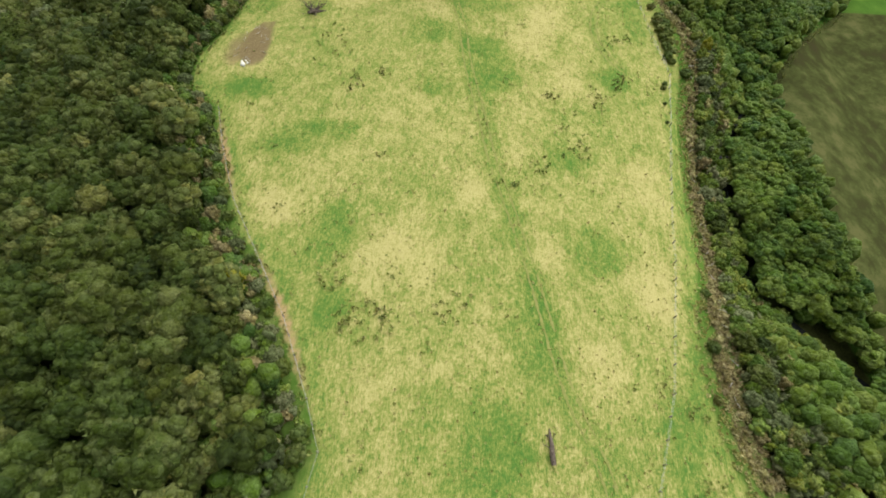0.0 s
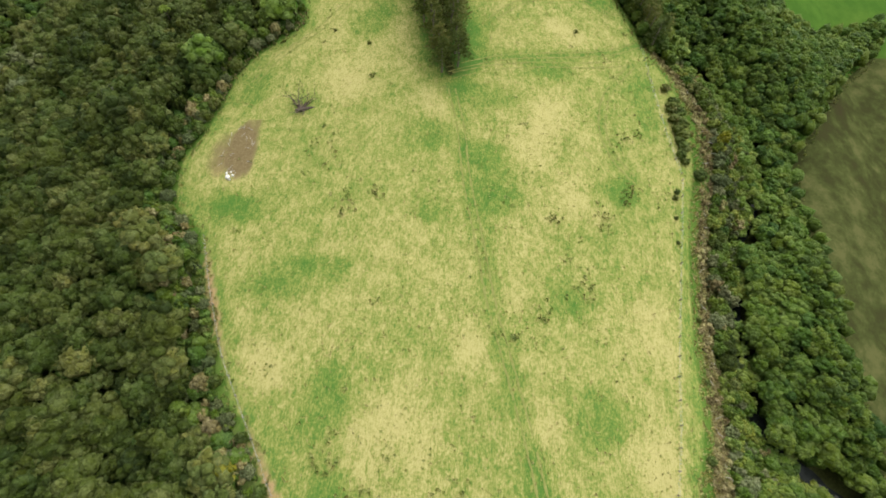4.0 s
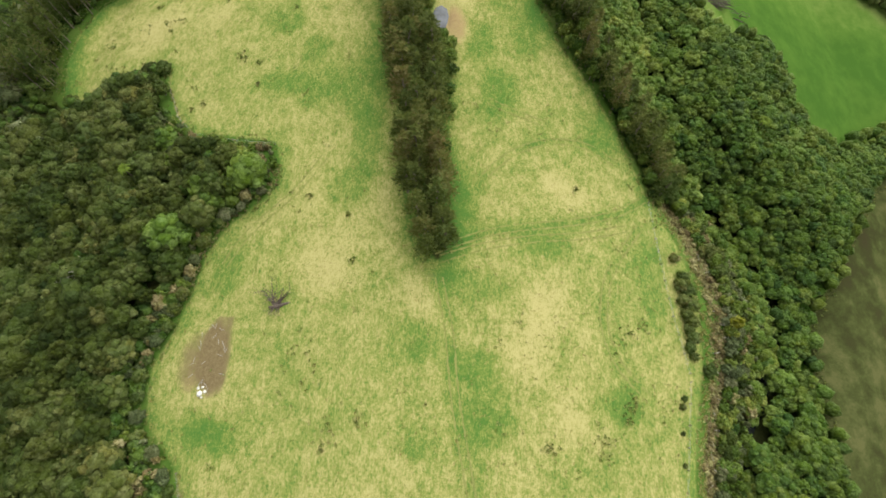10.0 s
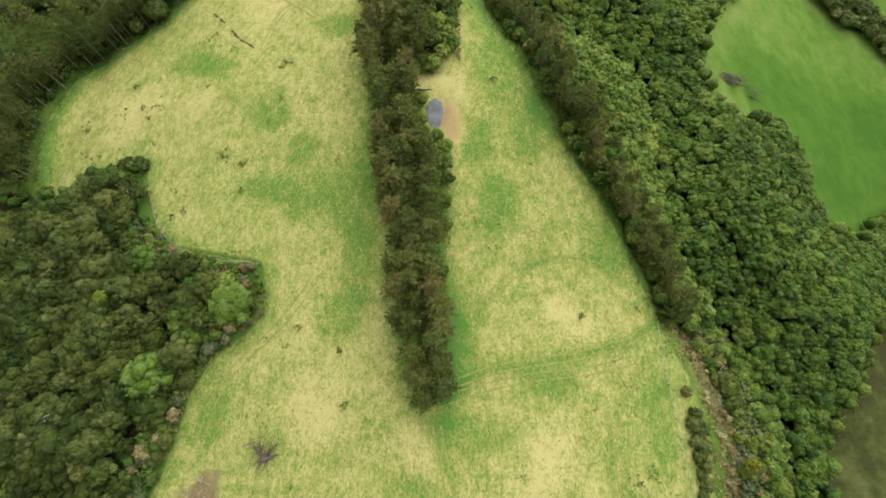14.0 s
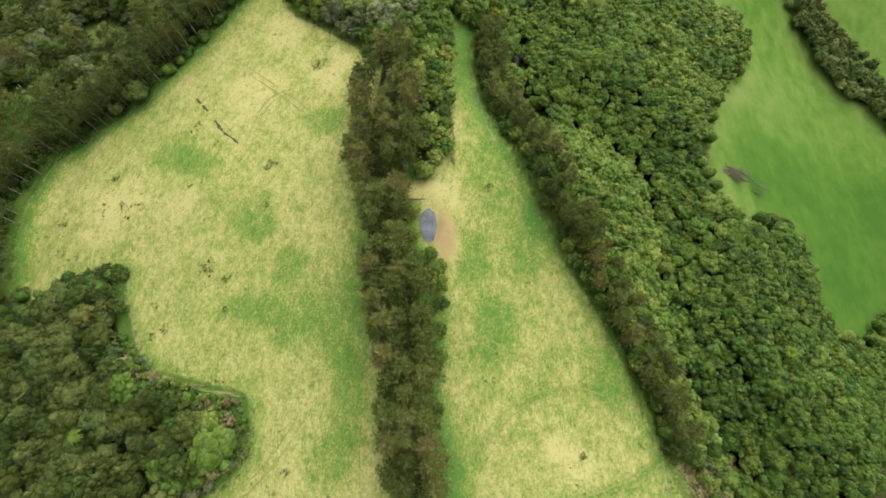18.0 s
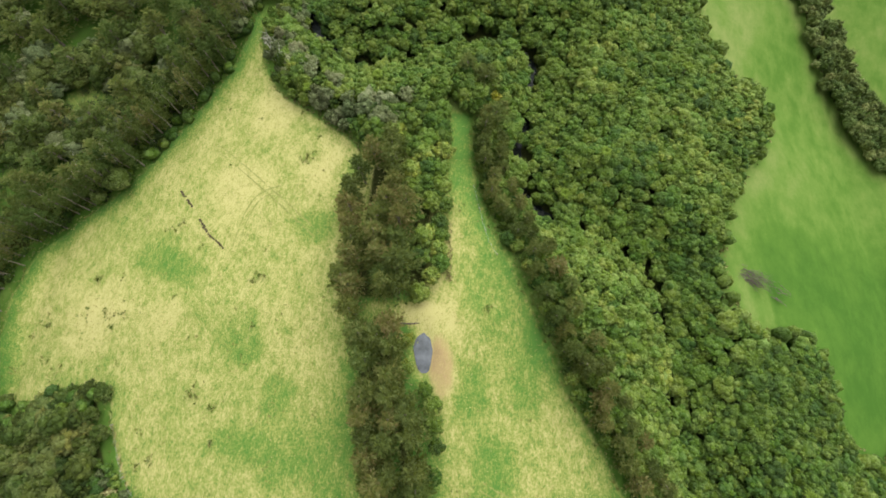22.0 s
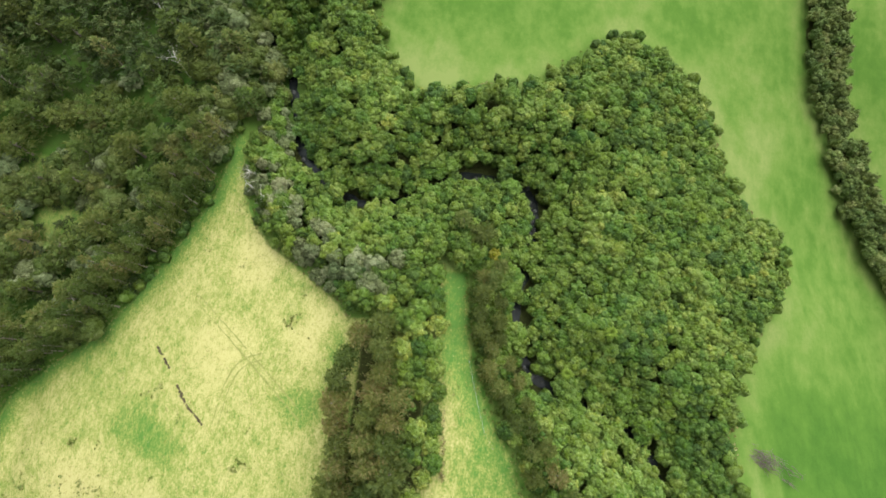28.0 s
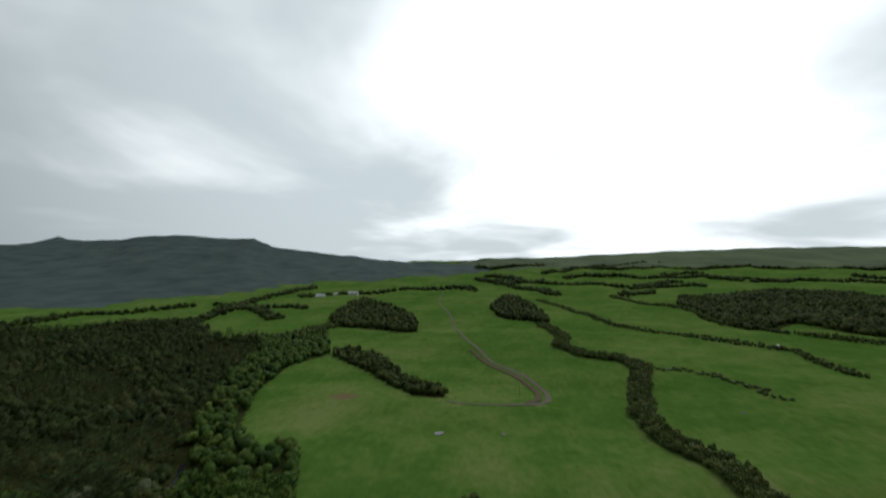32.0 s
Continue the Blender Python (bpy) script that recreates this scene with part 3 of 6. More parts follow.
    green += np.where(fld, 1, 0) * (0.45 * soft(1 - near(OUTER, x, y) / 11) + 0.28 * soft(1 - rim / 5.5) + 0.8 * soft(1 - near(BELT, x, y) / 12))
    bare = 0.6 * soft(0.5 + near(DIRT + DIRT[:1], x, y) * np.where(inside(DIRT, x, y), 1, -1) / 2.6) + 0.6 * soft(1.25 - np.hypot((x + 63) / 7.5, (y - 87) / 11)) + 0.4 * soft(1.5 - 1.0 * np.hypot((x + 6.6 + 0.1 * (y - 198)) / 3.6, (y - 196) / 9.5))
    bare += 0.35 * soft(1 - near(FENCE_W, x, y) / 2.0) * (y > -12) + 0.45 * soft(1 - np.hypot((x + 6) / 9, (y - 112) / 5))
    bare += 0.35 * soft(1 - near([(-98, 249), (-88, 239), (-81, 232), (-75, 228)], x, y) / 1.8)
    bare += np.where(wood, 0, 1) * (0.3 * soft(1 - np.hypot((x - 92) / 9, (y - 230) / 5)) + 0.95 * soft(1.2 - np.hypot((x + 96) / 17, (y - 608) / 12))
                                    + 0.6 * soft(1 - np.hypot((x - 78) / 8, (y - 478) / 6)) + 0.7 * soft(1 - np.hypot((x - 12) / 3, (y - 410) / 2.5)))
    bare += 0.55 * soft(1 - near([(-38, 380), (-30, 392), (4, 452)], x, y) / 3) + 0.42 * soft(1.2 - near([(224, 530), (232, 570), (236, 650), (200, 672), (165, 690)], x, y) / 6)
    scrub = soft(1.3 - np.abs(near(EAST, x, y) - 4.8) / 3.4) * (y < 150) * (x > 50) * (~fld)
    bare += scrub * (0.5 + 0.25 * np.sin(x / 2.3 + y / 5.1) * np.sin(y / 3.7))
    pale = np.zeros(len(x))
    pale += 0.6 * soft(1 - near([(60, 600), (35, 592), (0, 596), (-20, 606)], x, y) / 6) + 0.55 * soft(1 - near(FENCE_N, x, y) / 2)
    pale += 0.6 * soft(1.6 - np.hypot((x + 5.9 + 0.1 * (y - 197)) / 3.7, (y - 196.5) / 9))
    pale += 0.66 * soft(1.3 - near(FENCE_W, x, y) / 1.8) * (y > -14) * (0.85 + 0.25 * np.sin(y / 6.0)) + 0.5 * soft(1.2 - np.hypot((x + 63) / 5, (y - 84) / 9))
    pale += 0.35 * scrub * soft(0.5 + np.sin(y / 11 + 1))
    rough = ((x < -118) & (y > 182) | (x < -60) & (y > 330)) & (y < 470) & (near(OUTER, x, y) > 17)
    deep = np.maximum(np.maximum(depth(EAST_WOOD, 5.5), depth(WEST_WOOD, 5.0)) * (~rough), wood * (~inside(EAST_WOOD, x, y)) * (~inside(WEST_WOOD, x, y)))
    # shade under the belt's pines and bushes, put into the ground colour
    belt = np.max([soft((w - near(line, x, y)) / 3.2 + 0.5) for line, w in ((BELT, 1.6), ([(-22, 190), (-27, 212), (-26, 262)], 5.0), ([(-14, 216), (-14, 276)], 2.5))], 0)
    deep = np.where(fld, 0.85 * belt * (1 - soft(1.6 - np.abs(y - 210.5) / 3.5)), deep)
    # lens falloff painted as deeper green: this paddock darkens south of y = 270
    green = np.where((x > 95) & (y < 270) & ~fld, green + 0.3 * soft((270 - y) / 60), green)
    moor = inside(WEST_WOOD, x, y) & rough
    glade = np.max([soft(1.7 - np.hypot((x - a) / c, (y - b) / d)) for a, b, c, d in GLADES], 0) * moor
    green = np.where(moor, 0.62, green)
    cover = np.stack([np.maximum(depth(FIELD_AREA, 0.0), glade * 0.6), np.clip(green, 0, 1.2), np.maximum(depth(OLIVE_AREA, 0.0), moor * 0.45 * (1 - glade)), np.ones(len(x))], 1)
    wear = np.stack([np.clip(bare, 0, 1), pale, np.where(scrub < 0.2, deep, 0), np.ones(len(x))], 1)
    i = np.arange(len(x)).reshape(len(ys), len(xs))
    f = np.stack([i[:-1, :-1], i[:-1, 1:], i[1:, 1:], i[1:, :-1]], -1).reshape(-1, 4)
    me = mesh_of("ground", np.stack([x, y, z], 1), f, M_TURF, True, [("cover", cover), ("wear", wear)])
    tagged(new("ground", me), "dry yellow-green hill pasture, lush paddocks and forest floor", "ground", kind="structure")


build_ground()


def ribbon(line, width, lift, jitter=0.0, step=2.0, seed=0, ease=4):
    """A strip that follows a line over the ground."""
    rng = np.random.default_rng(seed)
    pts = []
    for (ax, ay), (bx, by) in zip(line, line[1:]):
        k = max(1, int(math.hypot(bx - ax, by - ay) / step))
        pts += [(ax + (bx - ax) * j / k, ay + (by - ay) * j / k) for j in range(k)]
    p = np.array(pts + [line[-1]], float)
    for _ in range(ease):
        p[1:-1] = (p[:-2] + 2 * p[1:-1] + p[2:]) / 4
    d = np.gradient(p, axis=0)
    d /= np.linalg.norm(d, axis=1, keepdims=True)
    nrm = np.stack([-d[:, 1], d[:, 0]], 1)
    width = np.linspace(width[0], width[1], len(p)) if isinstance(width, tuple) else width
    cols = []
    for s in (-1, -0.4, 0.4, 1):
        q = p + nrm * (s * width / 2 * (1 + jitter * rng.uniform(-1, 1, len(p))))[:, None]
        cols.append(q)
    v = np.stack(cols, 1).reshape(-1, 2)
    if lift is None:
        z = np.repeat(height(p[:, 0], p[:, 1]) + 0.45, 4)
    else:
        z = height(v[:, 0], v[:, 1]) + lift
    i = np.arange(len(v)).reshape(-1, 4)
    f = np.stack([i[:-1, :-1], i[1:, :-1], i[1:, 1:], i[:-1, 1:]], -1).reshape(-1, 4)
    return np.concatenate([v, z[:, None]], 1), f[:, ::-1]


v, f = ribbon(STREAM, 3.0, None, 0.35, seed=1)
tagged(new("stream", mesh_of("stream", v, f, M_STREAM)), "dark narrow stream winding through the wooded gully", "stream", kind="structure")
v, f = ribbon(ROAD, (4.4, 1.8), 0.35, 0.06, 4.0)
tagged(new("road", mesh_of("road", v, f, M_ROAD)), "pale gravel farm road curving over the pasture", "road", kind="structure")

DRAIN = [(-99, 250), (-92, 243.5), (-88, 239), (-83.5, 234), (-81, 232), (-76, 228.5)]
for k, stretch in enumerate((DRAIN[:2], DRAIN[2:4], DRAIN[3:])):
    v, f = ribbon(stretch, (0.5, 1.3) if k == 1 else 0.7, 0.05, 0.8, 0.5, seed=6 + k, ease=2)
    tagged(new("drain", mesh_of("drain", v, f, M_DITCH)), "narrow dark eroded drain cut into the dry pasture", "drain", kind="structure")


def build_pond():
    bm = bmesh.new()
    ring = [bm.verts.new((-11 + (2.6 + 0.3 * math.sin(3 * a)) * math.cos(a) - 0.6 * math.sin(a), 200.5 + (6.4 + 0.5 * math.cos(2 * a)) * math.sin(a), 0)) for a in
            (2 * math.pi * k / 40 for k in range(40))]
    bm.faces.new(ring)
    me = bpy.data.meshes.new("pond")
    bm.to_mesh(me)
    bm.free()
    me.materials.append(M_POND)
    ob = new("pond", me)
    ob.location.z = ground_at(-11, 200) - 0.45
    tagged(ob, "small grey farm pond with a bare clay bank", "pond", kind="structure")


build_pond()


# ---- vegetation: crown shapes as arrays, planted singly or as woodland ----
def ico(sub):
    bm = bmesh.new()
    bmesh.ops.create_icosphere(bm, subdivisions=sub, radius=1)
    v = np.array([p.co[:] for p in bm.verts])
    f = np.array([[p.index for p in q.verts] for q in bm.faces])
    bm.free()
    return v, f


ICO1, ICO2 = ico(1), ico(2)


def turned(rng, n):
    """n random rotation matrices."""
    q = rng.normal(size=(n, 4))
    q /= np.linalg.norm(q, axis=1, keepdims=True)
    w, x, y, z = q.T
    return np.stack([np.stack([1 - 2 * (y * y + z * z), 2 * (x * y - z * w), 2 * (x * z + y * w)], -1),
                     np.stack([2 * (x * y + z * w), 1 - 2 * (x * x + z * z), 2 * (y * z - x * w)], -1),
                     np.stack([2 * (x * z - y * w), 2 * (y * z + x * w), 1 - 2 * (x * x + y * y)], -1)], 1)


def join(pieces):
    vs, fs, k = [], [], 0
    for v, f in pieces:
        vs.append(v)
        fs.append(f + k)
        k += len(v)
    return np.concatenate(vs), np.concatenate(fs)


def leaf_cards(rng, centres, normals, size, long=1.0):
    """Small bent leaf sprays: two triangles each, standing out from the crown."""
    n = len(centres)
    a = np.cross(normals, rng.normal(size=(n, 3)))
    a /= np.linalg.norm(a, axis=1, keepdims=True) + 1e-9
    up = normals * rng.uniform(0.2, 0.9, (n, 1)) + rng.normal(size=(n, 3)) * 0.45
    up /= np.linalg.norm(up, axis=1, keepdims=True)
    s = size * rng.uniform(0.6, 1.3, (n, 1))
    v = np.stack([centres - a * s * 0.5, centres + up * s * long * 0.4 + a * s * 0.1, centres + a * s * 0.5, centres + up * s * long], 1).reshape(-1, 3)
    i = np.arange(n)[:, None] * 4
    return v, np.concatenate([i + [0, 1, 3], i + [1, 2, 3]])


def upper(shape, cut):
    """The part of a ball above a height."""
    v0, f0 = shape
    f0 = f0[v0[f0].mean(1)[:, 2] > cut]
    used = np.unique(f0)
    remap = np.zeros(len(v0), int)
    remap[used] = np.arange(len(used))
    return v0[used], remap[f0]


DOME, KNOB = upper(ICO2, -0.25), upper(ICO1, -0.35)


def round_crown(seed, knobs=12, cards=40, rough=0.1, leaf=0.17):
    """A broadleaf crown of unit radius: an uneven dome, knobs of foliage all over it and leaf sprays; its foot near z = 0, its top near 1.5."""
    rng = np.random.default_rng(seed)
    out, cc, cn = [], [], []
    squash = np.array([rng.uniform(0.8, 1.0), rng.uniform(0.8, 1.0), rng.uniform(0.75, 0.95)])
    lean = np.array([rng.uniform(-0.12, 0.12), rng.uniform(-0.12, 0.12), 0.45])
    waves = rng.normal(size=(3, 3)) * 2.6
    swellings = 1 + 0.1 * np.sin(DOME[0] @ waves.T + rng.uniform(0, 6, 3)).sum(1, keepdims=True)
    out.append((DOME[0] * swellings * (1 + rng.normal(0, rough * 0.5, (len(DOME[0]), 1))) * squash * 0.85 + lean, DOME[1]))
    spin = rng.uniform(0, 6.28)
    for k in range(knobs):
        up = 1 - 1.05 * (k + 0.5) / knobs
        a, flat_r = spin + k * 2.39996 + rng.uniform(-0.3, 0.3), math.sqrt(max(0, 1 - up * up))
        d = np.array([flat_r * math.cos(a), flat_r * math.sin(a), up])
        q = rng.uniform(0.2, 0.36) * (1.25 if k % 4 == 0 else 1)
        c = lean + d * squash * rng.uniform(0.68, 0.92)
        out.append((KNOB[0] * (1 + rng.normal(0, rough * 1.6, (len(KNOB[0]), 1))) * q * np.array([1, 1, 0.85]) + c, KNOB[1]))
        m = max(2, cards // knobs)
        e = d * 0.7 + rng.normal(size=(m, 3)) * 0.75
        e[:, 2] = np.abs(e[:, 2]) + 0.1
        e /= np.linalg.norm(e, axis=1, keepdims=True)
        cc.append(c + e * q * 0.9)
        cn.append(e)
    out.append(leaf_cards(rng, np.concatenate(cc), np.concatenate(cn), leaf))
    return join(out)


def pine_crown(seed, whorls=9, arms=9, sprays=8, bare=0.25, spray=0.3):
    """A feathery conifer crown of unit radius and unit height: radiating arms, each fringed with slender needle sprays."""
    rng = np.random.default_rng(seed)
    root, way = [], []
    for w in range(whorls):
        t = w / (whorls - 1)
        reach = (1 - t) ** 0.6 * rng.uniform(0.8, 1.05) + 0.14
        for k in range(max(3, int(arms * (1 - 0.45 * t)))):
            a, far = rng.uniform(0, 6.283), reach * rng.uniform(0.65, 1.1)
            z = bare + (1 - bare) * min(1, max(0, t + rng.normal(0, 0.04)))
            for s in range(sprays):
                u = far * (0.15 + 0.85 * (s + rng.random()) / sprays)
                b = a + rng.normal(0, 0.16)
                root.append((u * math.cos(b), u * math.sin(b), z - 0.07 * u * u + rng.normal(0, 0.012)))
                turn = a + rng.choice((-1, 1)) * rng.uniform(0.1, 0.95)
                way.append((math.cos(turn), math.sin(turn), rng.uniform(-0.1, 0.9)))
    root, way = np.array(root), np.array(way)
    n = len(root)
    side = np.cross(way, rng.normal(size=(n, 3)) * 0.6 + np.array([0, 0, 1]))
    side /= np.linalg.norm(side, axis=1, keepdims=True)
    long = spray * rng.uniform(0.6, 1.25, (n, 1))
    low = np.array([1, 1, 0.2])
    v = np.stack([root, root + (way * 0.45 + side * 0.24) * long * low, root + way * long * low, root + (way * 0.45 - side * 0.24) * long * low], 1).reshape(-1, 3)
    i = np.arange(n)[:, None] * 4
    return v, np.concatenate([i + [0, 1, 2], i + [0, 2, 3]])


def blob_crown(seed):
    """A far crown: two rough lobes."""
    rng = np.random.default_rng(seed)
    out = []
    for k in range(3):
        v0, f0 = ICO1
        p = v0 * (1 + rng.normal(0, 0.22, (len(v0), 1))) * rng.uniform(0.5, 0.75)
        out.append((p + np.array([rng.uniform(-0.45, 0.45), rng.uniform(-0.45, 0.45), rng.uniform(0.5, 0.95)]), f0))
    return join(out)


def cone_crown(seed):
    """A far conifer: three ragged tiers."""
    rng = np.random.default_rng(seed)
    out = []
    for t in range(3):
        a = np.linspace(0, 6.283, 7, endpoint=False) + rng.uniform(-0.3, 0.3, 7)
        r = (1 - 0.28 * t) * rng.uniform(0.7, 1.05, 7)
        v = np.concatenate([np.stack([r * np.cos(a), r * np.sin(a), 0.2 + 0.25 * t + rng.uniform(-0.05, 0.05, 7)], 1), [[0, 0, 0.55 + 0.22 * t]]])
        k = np.arange(7)
        out.append((v, np.stack([k, (k + 1) % 7, np.full(7, 7)], 1)))
    return join(out)


def tuft(seed, blades=7):
    rng = np.random.default_rng(seed)
    a = np.linspace(0, 6.283, blades, endpoint=False) + rng.uniform(-0.3, 0.3, blades)
    tip = np.stack([np.cos(a) * rng.uniform(0.5, 1, blades), np.sin(a) * rng.uniform(0.5, 1, blades), rng.uniform(0.5, 1, blades)], 1)
    l = np.stack([np.cos(a + 0.8) * 0.3, np.sin(a + 0.8) * 0.3, np.zeros(blades)], 1)
    r = np.stack([np.cos(a - 0.8) * 0.3, np.sin(a - 0.8) * 0.3, np.zeros(blades)], 1)
    v = np.stack([l, r, tip], 1).reshape(-1, 3)
    return v, np.arange(blades * 3).reshape(-1, 3)


ROUND = [round_crown(10 + k, 20, 200, 0.12, 0.16) for k in range(7)]
ROUND_LITE = [round_crown(30 + k, 12, 48, 0.12) for k in range(5)]
ROUND_SMALL = [round_crown(110 + k, 10, 50, 0.13, 0.2) for k in range(11)]
PINE = [pine_crown(50 + k, 9, 11) for k in range(5)]
PINE_TALL = [pine_crown(150 + k, 7, 10, 8, 0.42) for k in range(4)]
PINE_FAR = [pine_crown(160 + k, 5, 4, 3, 0.25, 0.55) for k in range(5)]
CONE = [cone_crown(90 + k) for k in range(4)]
PINE_LITE = [pine_crown(60 + k, 7, 5, 5, 0.3, 0.42) for k in range(4)]
BLOB = [blob_crown(70 + k) for k in range(5)]
TUFT = [tuft(80 + k) for k in range(6)]


class Planting:
    """Gathers many plants of one kind into one mesh."""

    def __init__(self):
        self.v, self.f, self.t, self.k = [], [], [], 0

    def add(self, shape, x, y, z, sx, sz, turn, tint):
        v, f = shape
        c, s = math.cos(turn), math.sin(turn)
        p = np.empty_like(v)
        p[:, 0], p[:, 1] = (v[:, 0] * c - v[:, 1] * s) * sx + x, (v[:, 0] * s + v[:, 1] * c) * sx + y
        p[:, 2] = v[:, 2] * sz + z
        self.v.append(p)
        self.f.append(f + self.k)
        self.t.append(np.full(len(v), tint))
        self.k += len(v)

    def finish(self, name, mat, label, category):
        me = mesh_of(name, np.concatenate(self.v), np.concatenate(self.f), mat, True, [("tint", np.concatenate(self.t))])
        return tagged(new(name, me), label, category, kind="stuff")


def trunk_mesh(seed, tall, r, limbs, mat, reach=1.8, low=0.45):
    """A tapered trunk with limbs."""
    rng = random.Random(seed)
    bm = bmesh.new()
    bend = [(rng.uniform(-0.15, 0.15) * k, rng.uniform(-0.15, 0.15) * k, tall * k / 4) for k in range(5)]
    tube(bm, bend, [r * 1.25, r, r * 0.8, r * 0.6, r * 0.3], 7)
    for _ in range(limbs):
        h = rng.uniform(low, 0.95)
        a = rng.uniform(0, 6.28)
        q = reach * rng.uniform(0.6, 1.1) * (1.25 - h)
        z = tall * h
        tube(bm, [(0, 0, z), (q * 0.5 * math.cos(a), q * 0.5 * math.sin(a), z + q * 0.35), (q * math.cos(a), q * math.sin(a), z + q * 0.55)], [r * 0.45, r * 0.3, r * 0.08], 5)
    me = bpy.data.meshes.new("trunk")
    bm.to_mesh(me)
    bm.free()
    me.materials.append(mat)
    return me


class Orchard:
    """Plants single trees that share a few shapes: a base with a trunk and a crown."""

    def __init__(self, name, shapes, tall, radius, lift, mat, bark, category, trunk_r=0.22, limbs=5, flat=1.0):
        self.name, self.category, self.tall, self.radius = name, category, tall, radius
        self.kits = []
        for k, (v, f) in enumerate(shapes):
            zs = (tall - lift) / (1.45 if flat == 1.0 else 1.0)
            p = v * np.array([radius, radius, zs]) + np.array([0, 0, lift])
            crown = mesh_of("crown", p, f, mat, True, [("tint", np.full(len(p), 0.0))])
            self.kits.append((trunk_mesh(k, tall * 0.82, trunk_r, limbs, bark), crown))
        self.rng = random.Random(5)

    def plant(self, x, y, tall, radius, label, group):
        trunk, crown = self.rng.choice(self.kits)
        base = new(self.name)
        base.matrix_basis = pose(x, y, ground_at(x, y) - 0.1, 0, 0, self.rng.uniform(0, 360)) @ Matrix.Diagonal((radius / self.radius, radius / self.radius, tall / self.tall, 1))
        tagged(base, label, self.category, group)
        for key, me in (("trunk", trunk), ("crown", crown)):
            o = new(key, me)
            o.parent = base
        return base


broadleaf = Orchard("broadleaf_tree", ROUND, 8.5, 2.8, 2.4, M_BUSH, M_BARK, "tree")
gully_tree = Orchard("gully_tree", ROUND, 8.5, 2.8, 2.4, M_GULLY, M_BARK, "tree")
grey_tree = Orchard("grey_leaved_tree", ROUND, 7.5, 2.6, 2.0, M_GREY, M_BARK, "tree")
pine = Orchard("pine_tree", PINE, 17.0, 3.4, 2.5, M_PINE, M_BARK, "pine tree", 0.3, 9, 0.0)
belt_pine = Orchard("pine_tree", PINE, 17.0, 3.4, 2.5, M_TAWNY, M_BARK, "pine tree", 0.3, 9, 0.0)
tall_pine = Orchard("pine_tree", PINE_TALL, 17.0, 3.6, 2.5, M_PINE, M_BARK, "pine tree", 0.24, 9, 0.0)
shrub = Orchard("shrub", ROUND, 3.0, 1.6, 0.2, M_PINE, M_BARK, "shrub", 0.08, 4)


def scatter(x0, x1, y0, y1, step, seed):
    """A jittered grid of places."""
    rng = np.random.default_rng(seed)
    gx, gy = np.meshgrid(np.arange(x0, x1, step), np.arange(y0, y1, step))
    gx = gx + (np.arange(gx.shape[0]) % 2)[:, None] * step / 2
    return (gx + rng.uniform(-0.36, 0.36, gx.shape) * step).ravel(), (gy + rng.uniform(-0.36, 0.36, gy.shape) * step).ravel()


def along(line, step, off, spread, seed):
    """Places beside a line: off is the distance to its left."""
    rng = random.Random(seed)
    out = []
    for (ax, ay), (bx, by) in zip(line, line[1:]):
        d = math.hypot(bx - ax, by - ay)
        s = rng.uniform(0, step)
        while s < d:
            t, o = s / d, off + rng.uniform(-spread, spread)
            out.append((ax + (bx - ax) * t - (by - ay) / d * o, ay + (by - ay) * t + (bx - ax) / d * o))
            s += step * rng.uniform(0.75, 1.25)
    return out


